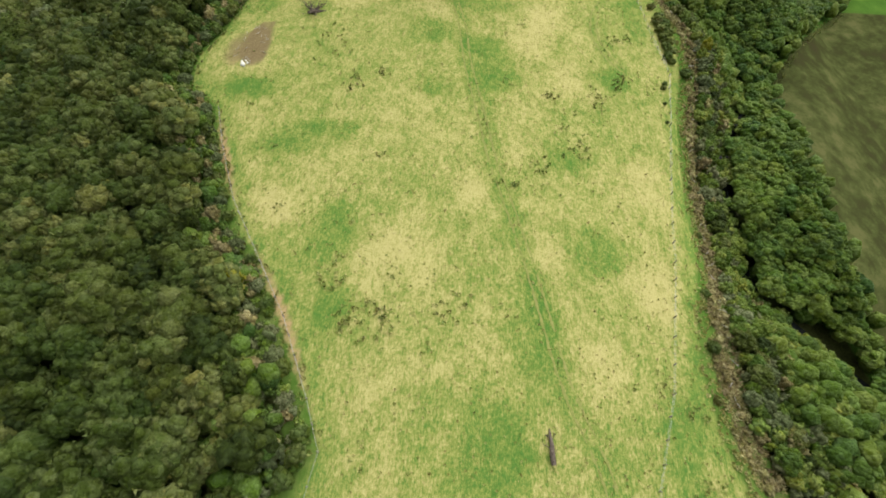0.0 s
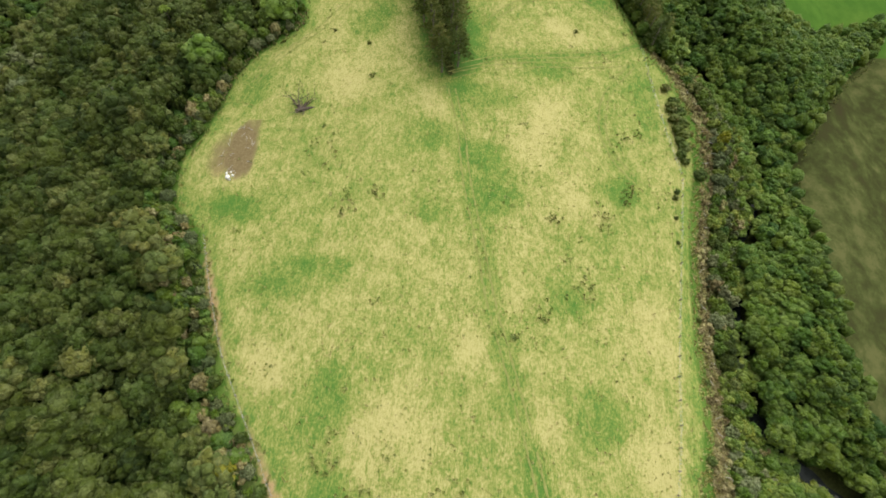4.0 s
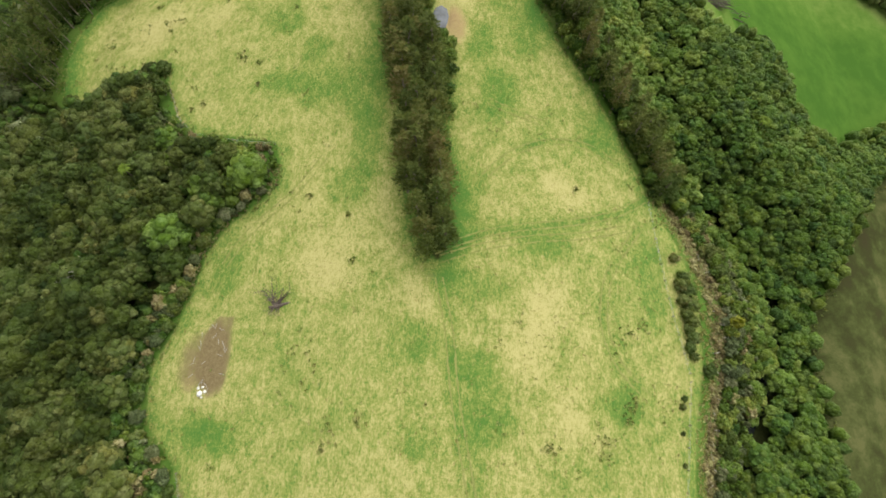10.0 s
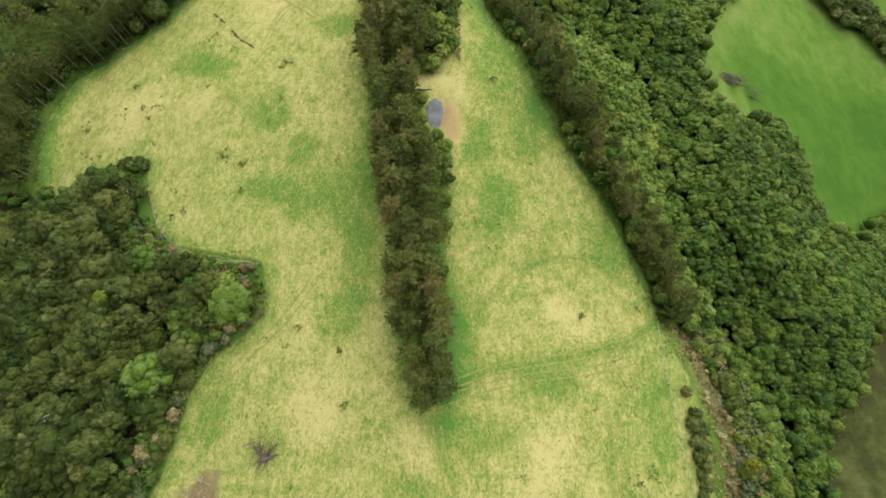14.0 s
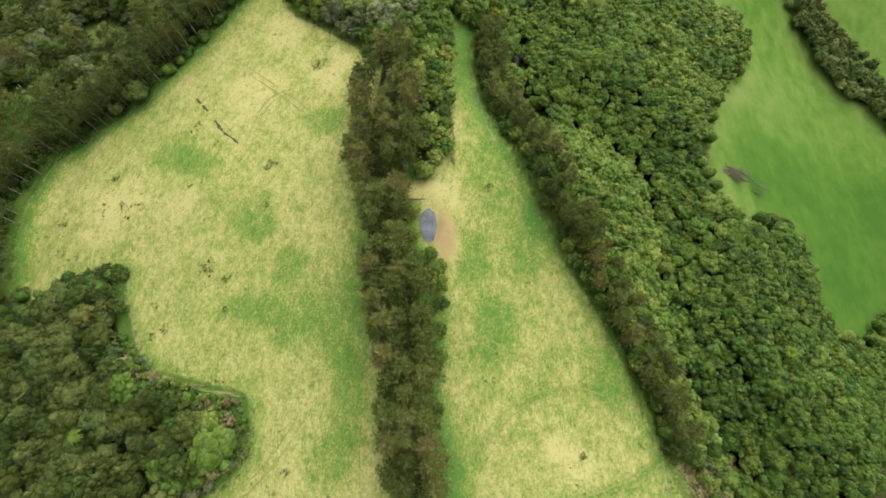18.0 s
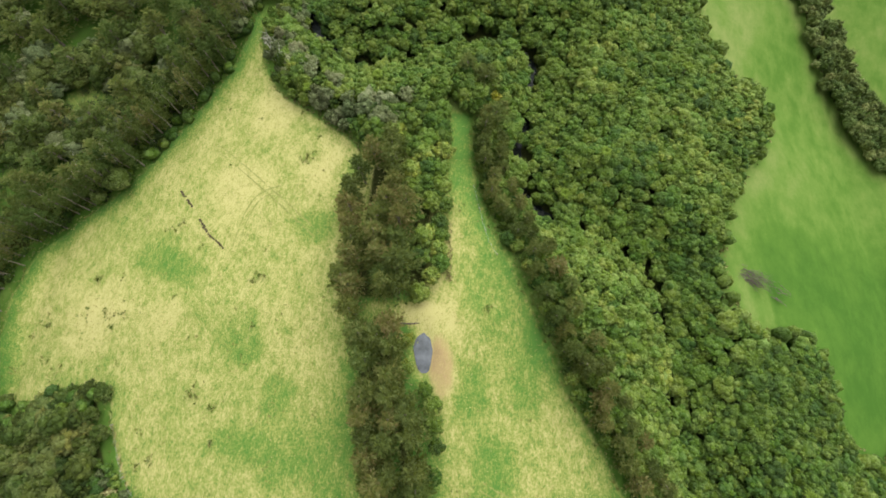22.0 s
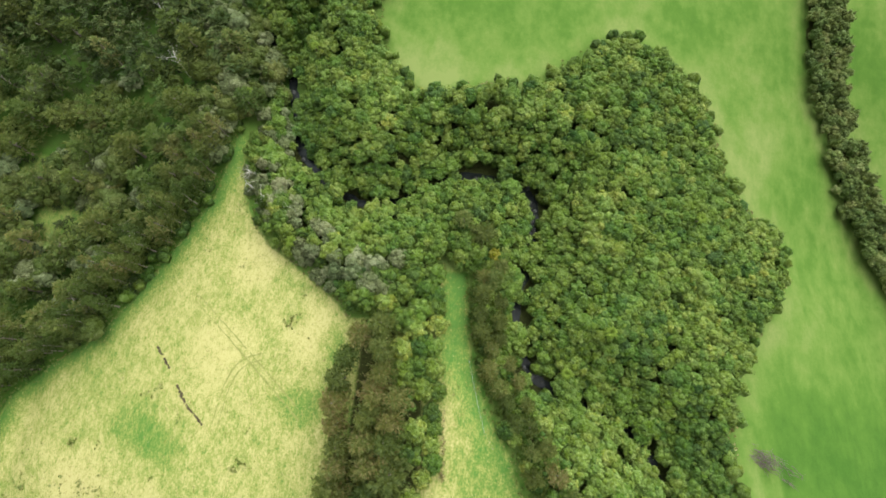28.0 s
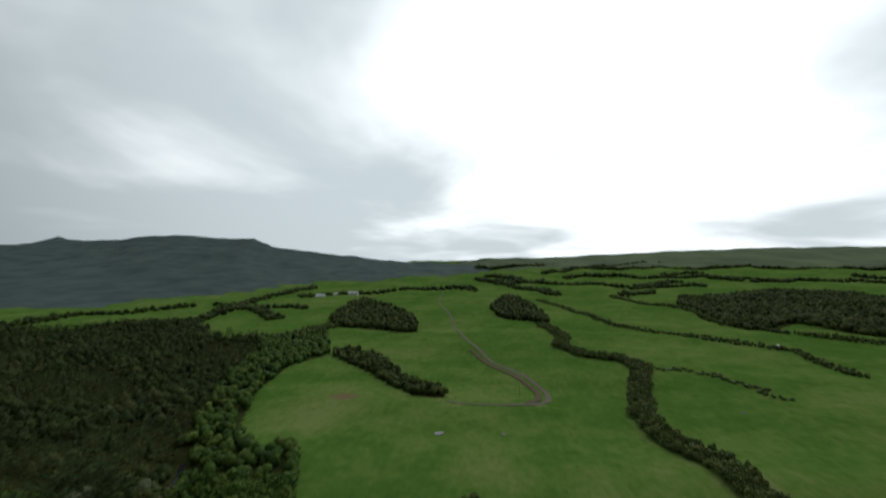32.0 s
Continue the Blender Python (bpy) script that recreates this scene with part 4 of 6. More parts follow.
def plant_woods():
    rng = np.random.default_rng(8)
    west, east, hill, greyish, conifers, clearing, dark = Planting(), Planting(), Planting(), Planting(), Planting(), Planting(), Planting()
    singles = {"broadleaf": 0, "gully": 0}
    spots = []
    for gap, seed, zone in ((3.35, 4, "east"), (4.5, 5, "west"), (4.4, 6, "hill")):
        x, y = scatter(-205, 175, -60, 480, gap, seed)
        west_side = inside(WEST_WOOD, x, y)
        upper = west_side & ((y > 240) | (x < -150) | ((x < -118) & (y > 185)))
        keep = inside(EAST_WOOD, x, y) & ~west_side if zone == "east" else west_side & ~upper if zone == "west" else upper
        spots.append(np.stack([x[keep], y[keep]]))
    x, y = np.concatenate(spots, 1)
    fld = inside(FIELD_AREA, x, y)
    in_w, in_e = inside(WEST_WOOD, x, y) & ~fld, inside(EAST_WOOD, x, y) & ~fld
    d_rim = np.minimum(np.minimum(near(WEST, x, y), near(NORTH, x, y)), np.minimum(near(EAST, x, y), near(NOOK, x, y)))
    d_out, d_st = near(OUTER, x, y), near(STREAM, x, y)
    d_grass = np.minimum(near(GREEN, x, y), near(OLIVE, x, y))
    patch = np.sin(x / 19 + np.sin(y / 23)) * np.cos(y / 17 + 0.7 * np.sin(x / 29))
    zs = height(x, y)
    lane = near(EAST, x, y)
    bend = sorted((b, a) for a, b in STREAM[:12])
    run = sorted((b, a) for a, b in STREAM[:18])
    brook_x = np.interp(y, [b for b, _ in run], [a for _, a in run])
    on_bank = (x > 45) & (y < 146) & (x < np.interp(y, [b for b, _ in bend], [a for _, a in bend]))
    d_west, d_nook, d_olive = near(WEST, x, y), near(NOOK, x, y), near(OLIVE, x, y)
    open_water = np.min([np.hypot(x - a, y - c) - r for a, c, r in ((21, 302, 9), (2, 312, 8), (-69, 345, 8), (-61, 317, 5), (20, 248, 8), (-37, 301, 6), (92, 19, 12), (62, 160, 4))], 0)
    for i in range(len(x)):
        px, py = x[i], y[i]
        if not (in_w[i] or in_e[i]) or d_st[i] < (3.4 if open_water[i] < 0 else 0.5):
            continue
        if in_e[i] and px > 45 and lane[i] < min(17, lane[i] + d_st[i] - 3) and py < 140:
            continue
        if min(d_rim[i], d_out[i]) < 1.4 or d_grass[i] < 3.0 or d_olive[i] < 4.0 or (in_w[i] and d_west[i] < 6.5 and py < 165):
            continue
        r = (1.7 + 1.5 * rng.random() ** 1.5) if in_e[i] else (2.2 + 2.9 * rng.random() ** 1.6)
        tall = rng.uniform(6.4, 7.6) + 0.9 * (r - 2.2) + 1.5 * patch[i] * (d_rim[i] > 8) + (rng.normal(0, 1.1) if in_w[i] and d_rim[i] > 12 else 0)
        if rng.random() < 0.015 and d_rim[i] > 9:
            continue
        if d_rim[i] < 6 or d_grass[i] < 5:
            tall *= 0.72
            r *= 0.85
        if on_bank[i]:
            tall *= 0.5
            r *= 0.85
        if d_nook[i] < 9:
            tall *= 0.6
        north_west = in_w[i] and (py > 240 or px < -150 or (px < -118 and py > 185))
        turn, tint = rng.uniform(0, 6.28), min(1, max(0.02, 0.46 + rng.normal(0, 0.2) + 0.2 * math.sin(px / 9 + math.sin(py / 14)) * math.cos(py / 11 + 1)))
        if on_bank[i]:
            tint = min(1, 0.3 + 0.75 * tint)
        if north_west:
            brook = np.interp(py, [320, 332, 356, 380, 395, 440, 520], [-62, -66, -72, -88, -109, -135, -170])
            if py > 325 and px > brook:
                east.add(ROUND_SMALL[i % 11], px, py, zs[i] + tall * 0.3, r * 0.95, tall * rng.uniform(0.45, 0.62), turn, tint * 0.7)
                continue
            if min(math.hypot((px - a) / c, (py - b) / d) for a, b, c, d in GLADES) < 1:
                if rng.random() < 0.75:
                    clearing.add(PINE_LITE[i % 4], px, py, zs[i], r * 0.6, rng.uniform(3, 6), turn, 0.1 + tint * 0.4)
                continue
            if py > 345 and d_st[i] > 12 and rng.random() < np.interp(py, [345, 380], [0.3, 0.82]):
                dark.add(PINE_FAR[i % 5], px, py, zs[i], rng.uniform(3.0, 5.4), rng.uniform(9, 14), turn, 0.05 + 0.75 * tint)
                continue
            stand = math.sin(px / 27 + 1.1 + math.sin(py / 33)) * math.cos(py / 24 + 0.4)
            if d_st[i] < 30 or stand > 0.32 or rng.random() < 0.1:
                (greyish if rng.random() < 0.26 else hill).add(ROUND_SMALL[i % 11], px, py, zs[i] + tall * 0.3, r * 1.3, tall * 0.42, turn, 0.2 + 0.75 * tint)
            elif patch[i] > 0.24 and px < -105:
                if rng.random() < 0.55:
                    clearing.add(PINE_LITE[i % 4], px, py, zs[i], r * 0.7, rng.uniform(3, 6), turn, 0.1 + tint * 0.3)
            elif rng.random() < 0.5:
                conifers.add(PINE_LITE[i % 4], px, py, zs[i], rng.uniform(2.8, 4.8), rng.uniform(8, 15), turn, 0.15 + 0.4 * tint + 0.3 * (patch[i] < -0.3))
            continue
        kind = "gully" if in_e[i] else "broadleaf"
        if d_rim[i] < (7.5 if in_e[i] else 12) and singles[kind] < 295 and -30 < py < 330 and px < 90:
            singles[kind] += 1
            if py > 262 and px < -40 and rng.random() < 0.45:
                grey_tree.plant(px, py, tall, r, "grey-leaved scrubby tree with pale twigs at the paddock edge", "trees along the paddock edge")
            elif in_e[i]:
                gully_tree.plant(px, py, tall, r, "bright green rounded gully tree beside the paddock", "trees along the paddock edge")
            elif 116 < py < 160 and px > -92 and rng.random() < 0.6:
                gully_tree.plant(px, py, tall, r * 1.2, "bright green rounded tree on the point of the dark wood", "trees along the paddock edge")
            else:
                broadleaf.plant(px, py, tall, r, "dark olive rounded broadleaf tree at the paddock edge", "trees along the paddock edge")
            continue
        if in_e[i] and py < 240:
            tint = tint * 0.62 if px > brook_x[i] else min(1, 0.3 + tint * 0.75)
        if in_e[i] and py > 255 and px < -22 and d_rim[i] < 16 and rng.random() < 0.5:
            greyish.add(ROUND_SMALL[i % 11], px, py, zs[i] + tall * 0.5, r * 1.2, tall * 0.3, turn, 0.3 + 0.7 * tint)
            continue
        (west if in_w[i] else east).add(ROUND_SMALL[i % 11], px, py, zs[i] + tall * (0.5 if in_e[i] else 0.36), r * (1.22 if in_e[i] else 1.12), tall * (0.31 if in_e[i] else 0.45), turn, tint)
    scrub, pale_scrub, dry_scrub = Planting(), Planting(), Planting()
    x, y = scatter(48, 95, -45, 146, 2.2, 14)
    lane, d_st, zz = near(EAST, x, y), near(STREAM, x, y), height(x, y)
    for i in np.flatnonzero(inside(EAST_WOOD, x, y) & (lane > 7.6) & (lane < 20) & (d_st > 2.2)):
        r, pick = rng.uniform(0.9, 2.0), rng.random()
        where = dry_scrub if pick < (0.25 if lane[i] < 8 else 0.07) else pale_scrub if pick < 0.4 else scrub
        where.add(ROUND_SMALL[i % 11], x[i], y[i], zz[i], r, r * rng.uniform(0.9, 1.4) + (lane[i] - 5) * 0.08, rng.uniform(0, 6.28), rng.uniform(0.2, 1))
    x, y = scatter(-112, -8, -40, 166, 2.0, 15)
    d, zz = near(WEST, x, y), height(x, y)
    for i in np.flatnonzero(inside(WEST_WOOD, x, y) & ~inside(FIELD_AREA, x, y) & (d > 1.6) & (d < 8.0)):
        r, pick = rng.uniform(0.8, 1.7) * (0.75 + 0.06 * d[i]), rng.random() + 0.25 * math.sin(x[i] / 7) * math.cos(y[i] / 6)
        where = dry_scrub if pick < 0.14 else pale_scrub if pick < 0.42 else scrub
        where.add(ROUND_SMALL[i % 11], x[i], y[i], zz[i], r, r * rng.uniform(0.9, 1.4) + 0.12 * d[i], rng.uniform(0, 6.28), rng.uniform(0.05, 0.8))
    scrub.finish("bank_scrub", M_GULLY, "low green scrub covering the banks along the paddock edges", "scrub")
    pale_scrub.finish("grey_bank_scrub", M_GREY, "grey-green twiggy scrub among the bank bushes", "scrub")
    dry_scrub.finish("dry_bank_scrub", M_SCRUB, "dry brown scrub among the bank bushes", "scrub")
    low = Planting()
    x, y = scatter(-190, 170, -60, 420, 4.4, 9)
    ok = (inside(WEST_WOOD, x, y) | inside(EAST_WOOD, x, y)) & ~inside(FIELD_AREA, x, y) & (near(STREAM, x, y) > 2.6) & ~((x < -118) & (y > 182)) & ~((x < -60) & (y > 330))
    ok &= np.minimum(np.minimum(near(WEST, x, y), near(NORTH, x, y)), near(EAST, x, y)) > np.where((x > 45) & (y < 140), 17, 4)
    zz = height(x, y)
    for i in np.flatnonzero(ok):
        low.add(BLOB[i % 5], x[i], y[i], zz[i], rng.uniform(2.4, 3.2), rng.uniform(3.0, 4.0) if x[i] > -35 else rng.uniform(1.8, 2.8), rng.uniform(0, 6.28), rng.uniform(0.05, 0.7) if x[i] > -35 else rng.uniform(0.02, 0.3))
    for off in (5, 8, 11, 14):
        for px, py in along(OUTER, 2.6, off, 1.2, 300 + int(off)):
            low.add(ROUND_SMALL[int(px * 3 + py) % 11], px, py, ground_at(px, py), rng.uniform(1.2, 2.2), rng.uniform(1.0, 2.6), rng.uniform(0, 6.28), rng.uniform(0.02, 0.3))
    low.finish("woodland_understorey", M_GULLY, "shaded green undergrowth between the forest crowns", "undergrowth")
    west.finish("west_woodland", M_BUSH, "dense dark olive native woodland canopy above the paddock edge", "woodland")
    east.finish("gully_woodland", M_GULLY, "dense bright green native woodland canopy filling the stream gully", "woodland")
    hill.finish("hillside_woodland", M_BUSH, "mixed broadleaf woodland canopy on the far side of the valley", "woodland")
    greyish.finish("hillside_scrub", M_GREY, "grey-green scrubby trees among the hillside woodland", "woodland")
    dark.finish("dark_conifers", M_FOREST, "dark olive conifers crowding the valley side", "woodland")
    conifers.finish("hillside_pines", M_PINE, "olive-brown ragged pines scattered over the hillside", "woodland")
    clearing.finish("clearing_saplings", M_FOREST, "dark young conifers dotted over a grassy clearing", "saplings")


plant_woods()


def plant_pines():
    rng = random.Random(12)
    for off, step in ((-2.4, 5.4), (2.6, 5.6), (6.5, 6.5)):
        for x, y in along(BELT, step, off, 1.3, int(off * 10) + 40):
            if 190 < y < 208 and x > -17.5 or 206 < y < 214.5 and x > -27:
                continue
            if off > 5 and (y < 132 or y > 190):
                continue
            wide = 1.0 + 0.35 * min(1, max(0, (y - 118) / 90))
            belt_pine.plant(x, y, rng.uniform(13, 18) if y > 126 else 11, rng.uniform(3.0, 3.9) * wide, "tall olive-brown pine in a shelter belt across the paddock", "pines of the central shelter belt")
    for x, y in along([(-19, 165), (-26, 192), (-33, 218), (-34, 240), (-30, 262)], 5.5, 0, 1.6, 77) + along([(-19, 200), (-25, 222), (-24, 262)], 5.5, 0, 1.8, 79):
        if 206 < y < 214.5 and x > -27:
            continue
        belt_pine.plant(x, y, rng.uniform(14, 18), rng.uniform(3.4, 4.3), "tall olive-brown pine in a shelter belt across the paddock", "pines of the central shelter belt")
    for off, step in ((-4.5, 5.6), (-9.5, 6.2)):
        for x, y in along(EAST[13:], step, off, 1.6, int(-off * 10)):
            belt_pine.plant(x, y, rng.uniform(9, 14), rng.uniform(2.6, 3.8), "brownish wind-thinned pine beside the narrow grass lane", "pines along the grass lane")
    for off, step in ((3.0, 4.2), (7.5, 5.0), (13.0, 6.0)):
        for x, y in along(OUTER, step, off, 1.5, int(off * 10)):
            (tall_pine if off < 5 and rng.random() < 0.6 else pine).plant(x, y, rng.uniform(13, 18), rng.uniform(2.6, 3.6), "tall plantation pine with a bare pale trunk at the wood's edge", "pines along the upper paddock")
    spots = np.random.default_rng(44)
    hx, hy = spots.uniform(-195, -78, 150), spots.uniform(250, 405, 150)
    taken = []
    for x, y in zip(hx[inside(WEST_WOOD, hx, hy)], hy[inside(WEST_WOOD, hx, hy)]):
        if near(OUTER, x, y) < 7 or near(STREAM, x, y) < 13 or any(math.hypot(x - a, y - b) < 11 for a, b in taken) or min(math.hypot((x - a) / c, (y - b) / d) for a, b, c, d in GLADES) < 1.1:
            continue
        taken.append((x, y))
        pine.plant(x, y, rng.uniform(12, 16), rng.uniform(4.6, 6.4), "broad tawny olive pine rising over the hillside woodland", "broad pines of the hillside")
    for x, y, t, r in ((3, 289, 11, 5.0), (-3, 293, 10, 4.0), (9, 281, 9, 3.6)):
        belt_pine.plant(x, y, t, r, "broad tawny pine at the head of the grass lane", "pines along the grass lane")


plant_pines()

for x, y, r, t in ((-13, 216, 2.6, 4.5), (-10, 221, 2.3, 4), (-14, 226, 2.8, 5), (-9, 229, 2.2, 4), (-13, 233, 2.9, 5.5), (-9, 237, 2.4, 4), (-12, 243, 3.0, 6), (-9, 249, 2.8, 5.5),
                   (-13, 255, 3.0, 6), (-9, 261, 2.7, 5), (-14, 265, 3.1, 6), (-10, 270, 2.6, 5), (-17, 247, 3.2, 6), (-18, 254, 3.2, 6), (-17, 240, 3.0, 6), (-15, 260, 3.2, 6), (-20, 271, 3.4, 7), (-31, 268, 3.2, 7), (-17, 276, 3.3, 7), (-11, 246, 2.6, 5), (-10, 255, 2.8, 5), (-9, 266, 2.6, 5), (-11, 276, 2.8, 6), (-9.6, 190.5, 1.7, 3.2), (-8.2, 186.5, 1.8, 3.2), (-15, 196, 1.8, 3.4), (-15.2, 203, 1.7, 3.2), (-7, 182, 2.0, 3.5), (-6, 177, 1.8, 3.2), (-7, 187, 2.0, 3.4),
                   (-6, 170, 1.7, 3), (-5, 163, 1.6, 3), (-5, 150, 1.5, 2.6), (-19, 262, 3.2, 7), (-8, 225, 2.2, 4), (-8, 233, 2.2, 4), (-8, 243, 2.4, 4.5), (-14, 249, 3, 6), (-13, 272, 3, 6), (-24, 274, 3.3, 7), (-24, 267, 3.2, 7), (-29, 258, 3.0, 7)):
    gully_tree.plant(x, y, t * 1.15, r * 1.25, "glossy green bushy tree between the pond and the lane", "bushes beside the shelter belt")
for x, y, r in ((66, 95, 1.6), (59, 124, 1.3), (56, 12, 1.2), (57, 24, 0.9), (55, 2, 0.8), (60, 40, 0.8), (61, 55, 0.7), (61, 119, 1.5), (60, 116.5, 1.7), (61.8, 115, 1.8), (60.4, 112.8, 1.6),
                (62, 111.5, 1.9), (60.8, 109, 1.5), (62.2, 107, 1.7), (61, 105.2, 1.3), (62, 103, 1.6), (60.9, 100.5, 1.3), (61.8, 98.4, 1.1), (58, 88, 0.7), (57.4, 86, 0.8), (56.8, 80, 0.5), (56.5, 73, 0.5)):
    shrub.plant(x, y, r * 1.5, r * 1.2, "low olive scrub bush on the bracken bank", "scrub bushes on the bank")

rng = random.Random(31)
for off in (-9.6, -12.6):
    for x, y in along(EAST[1:14], 3.4, off, 1.2, int(off)):
        r = rng.uniform(1.5, 2.6)
        kind = rng.random()
        if kind < 0.45:
            gully_tree.plant(x, y, r * 1.7, r, "small bright green tree at the edge of the bracken bank", "small trees above the gully")
        elif kind < 0.75:
            grey_tree.plant(x, y, r * 1.6, r, "grey-leaved scrubby tree beside the bracken bank", "small trees above the gully")
        else:
            broadleaf.plant(x, y, r * 1.7, r, "small dark olive tree at the edge of the bracken bank", "small trees above the gully")
rusty = Orchard("rusty_shrub", ROUND[:3], 3.0, 1.6, 0.4, M_SCRUB, M_BARK, "shrub", 0.08, 4)
for x, y in ((-55, 33), (-37, 13), (-29, -2), (-70, 60), (-23, -14), (-64, 49), (-68, 56), (-75, 67), (-77, 101), (-57, 39), (-43, 20), (-33, 6), (-71, 110), (-60, 132), (-48, 28)):
    rusty.plant(x, y, rng.uniform(3.5, 5.5), rng.uniform(1.3, 2.2), "reddish-brown withered shrub at the foot of the wood", "withered shrubs")
for x, y in along(WEST[2:20], 5.0, 2.2, 0.9, 55):
    r = rng.uniform(1.2, 2.1)
    (grey_tree if rng.random() < 0.4 else shrub).plant(x, y, r * 1.6, r, "low green-grey shrub fringing the dark wood", "fringe shrubs")


def plant_rest():
    rng = np.random.default_rng(21)
    # hedgerows, copses and the far forest
    for name, line, half, tall, label in (("hedgerow", HEDGE, 8.5, 6.5, "thick dark hedgerow of native trees winding between paddocks"),
                                          ("far_hedgerow", HEDGE_FAR, 6.5, 6, "long dark hedgerow dividing distant paddocks"),
                                          ("third_hedgerow", HEDGE_THIRD, 7, 7, "dark hedgerow below the distant wood"),
                                          ("linking_trees", LINK, 13, 8, "strip of dark trees joining the valley forest to the wood"),
                                          ("low_spur_hedge", SPUR_LOW, 5.2, 2.6, "low scrubby hedge line above a shallow drain"),
                                          ("spur_trees", SPUR, 6.0, 8, "narrow line of pale-stemmed trees running into the pasture")):
        p = Planting()
        xs, ys = [q[0] for q in line], [q[1] for q in line]
        far = min(ys) > 600
        x, y = scatter(min(xs) - 15, max(xs) + 15, min(ys) - 15, max(ys) + 15, 5.2 if far else 3.4, 31)
        d = near(line, x, y) + 2.2 * np.sin(x / 7) * np.sin(y / 9)
        zz = height(x, y)
        for i in np.flatnonzero(d < half):
            t = tall * rng.uniform(0.6, 1.25)
            p.add((BLOB[i % 5] if far else ROUND_SMALL[i % 11]), x[i], y[i], zz[i] + t * (0.0 if far else 0.25), rng.uniform(1.8, 3.3), t * (0.52 if far else 0.45), rng.uniform(0, 6.28), rng.uniform(0.15, 0.95))
        p.finish(name, M_HEDGE, label, "hedgerow")
    for name, area, label in (("copse", COPSE, "dark copse of scrubby trees in the pasture"), ("middle_wood", WOOD_MID, "block of dark woodland beyond the copse"),
                              ("round_wood", WOOD_RIGHT, "small dark wood beside the gravel road"), ("east_wood", WOOD_EAST, "broad grey-green wood on the far slope")):
        p = Planting()
        xs, ys = [q[0] for q in area], [q[1] for q in area]
        x, y = scatter(min(xs), max(xs), min(ys), max(ys), 6.2 if max(ys) < 1000 else 9.0, 33)
        zz = height(x, y)
        for i in np.flatnonzero(inside(area, x, y)):
            big = 1 if max(ys) < 1000 else 1.45
            p.add(BLOB[i % 5], x[i], y[i], zz[i], rng.uniform(3, 4.8) * big, rng.uniform(3, 5.6) * big, rng.uniform(0, 6.28), rng.uniform(0, 0.8))
        p.finish(name, M_BUSH, label, "woodland")
    p, q, g = Planting(), Planting(), Planting()
    x, y = scatter(-900, -60, 300, 1020, 7.4, 35)
    x, y = x + rng.normal(0, 2.2, len(x)), y + rng.normal(0, 2.2, len(x))
    ok = inside(WEST_WOOD, x, y) & ((x < -215) | (y > 480)) & (near(STREAM, x, y) > 4)
    patch = np.sin(x / 47 + np.sin(y / 53)) * np.cos(y / 41)
    zz = height(x, y)
    for i in np.flatnonzero(ok):
        brook = np.interp(y[i], [480, 520, 600, 700, 780, 900], [-152, -170, -205, -230, -245, -300])
        if x[i] > brook:
            g.add(BLOB[i % 5], x[i], y[i], zz[i], rng.uniform(3.2, 5.6), rng.uniform(4, 6.5), rng.uniform(0, 6.28), rng.uniform(0, 0.5))
        elif patch[i] > 0.3 and x[i] < -150:
            q.add(CONE[i % 4] if i % 11 == 0 else PINE_FAR[i % 5], x[i], y[i], zz[i] - 1, rng.uniform(3, 5.6), rng.uniform(8, 14), rng.uniform(0, 6.28), rng.uniform(0.05, 0.9))
        else:
            p.add(PINE_FAR[i % 5] if i % 5 < 3 else BLOB[i % 5], x[i], y[i], zz[i], rng.uniform(3.6, 6.0), rng.uniform(9, 14) if i % 5 < 3 else rng.uniform(4.5, 7.5), rng.uniform(0, 6.28), rng.uniform(0.05, 0.95) * (0.7 if patch[i] < -0.3 else 1))
    x, y = scatter(-420, -215, -75, 300, 7.5, 36)
    zz = height(x, y)
    for i in np.flatnonzero(inside(WEST_WOOD, x, y)):
        p.add(BLOB[i % 5], x[i], y[i], zz[i], rng.uniform(3.6, 5), rng.uniform(6, 9), rng.uniform(0, 6.28), rng.uniform(0, 0.8))
    p.finish("valley_forest", M_FOREST, "dark continuous forest canopy over the valley side", "forest")
    g.finish("valley_bush", M_GULLY, "green broadleaf bush between the stream and the pasture", "woodland")
    q.finish("valley_pines", M_FOREST, "dark olive pine plantation on the valley side", "forest")
    # scattered far hedges and shelter belts towards the horizon
    p = Planting()
    lines = [[(700, 1500), (300, 1700), (120, 2100)], [(250, 1380), (180, 1600), (60, 1900)], [(1500, 1500), (1000, 1800), (500, 2000)], [(-420, 1380), (-200, 1500), (60, 1560)],
             [(2200, 2200), (1400, 2500), (700, 2600)], [(400, 2300), (900, 2900), (1800, 3200)], [(-500, 1120), (-420, 1180), (-330, 1170)], [(-330, 1020), (-420, 1130), (-560, 1250)],
             [(1432, 1871), (1490, 1801), (1600, 1760)], [(945, 1684), (1089, 1709)], [(860, 1768), (945, 1715)], [(443, 2068), (575, 2042)], [(851, 2097), (1010, 2060)], [(78, 1822), (164, 1688), (305, 1839)],
             [(509, 1540), (620, 1640), (729, 1718)], [(386, 1304), (509, 1400)], [(-782, 970), (-752, 1077), (-669, 1146), (-608, 1221)], [(-467, 998), (-470, 1073), (-529, 1356), (-457, 1627)], [(-604, 937), (-569, 986), (-485, 1010)],
             [(1200, 1200), (1600, 1500), (2300, 1600)], [(100, 2700), (1100, 3500), (2600, 3900)]]
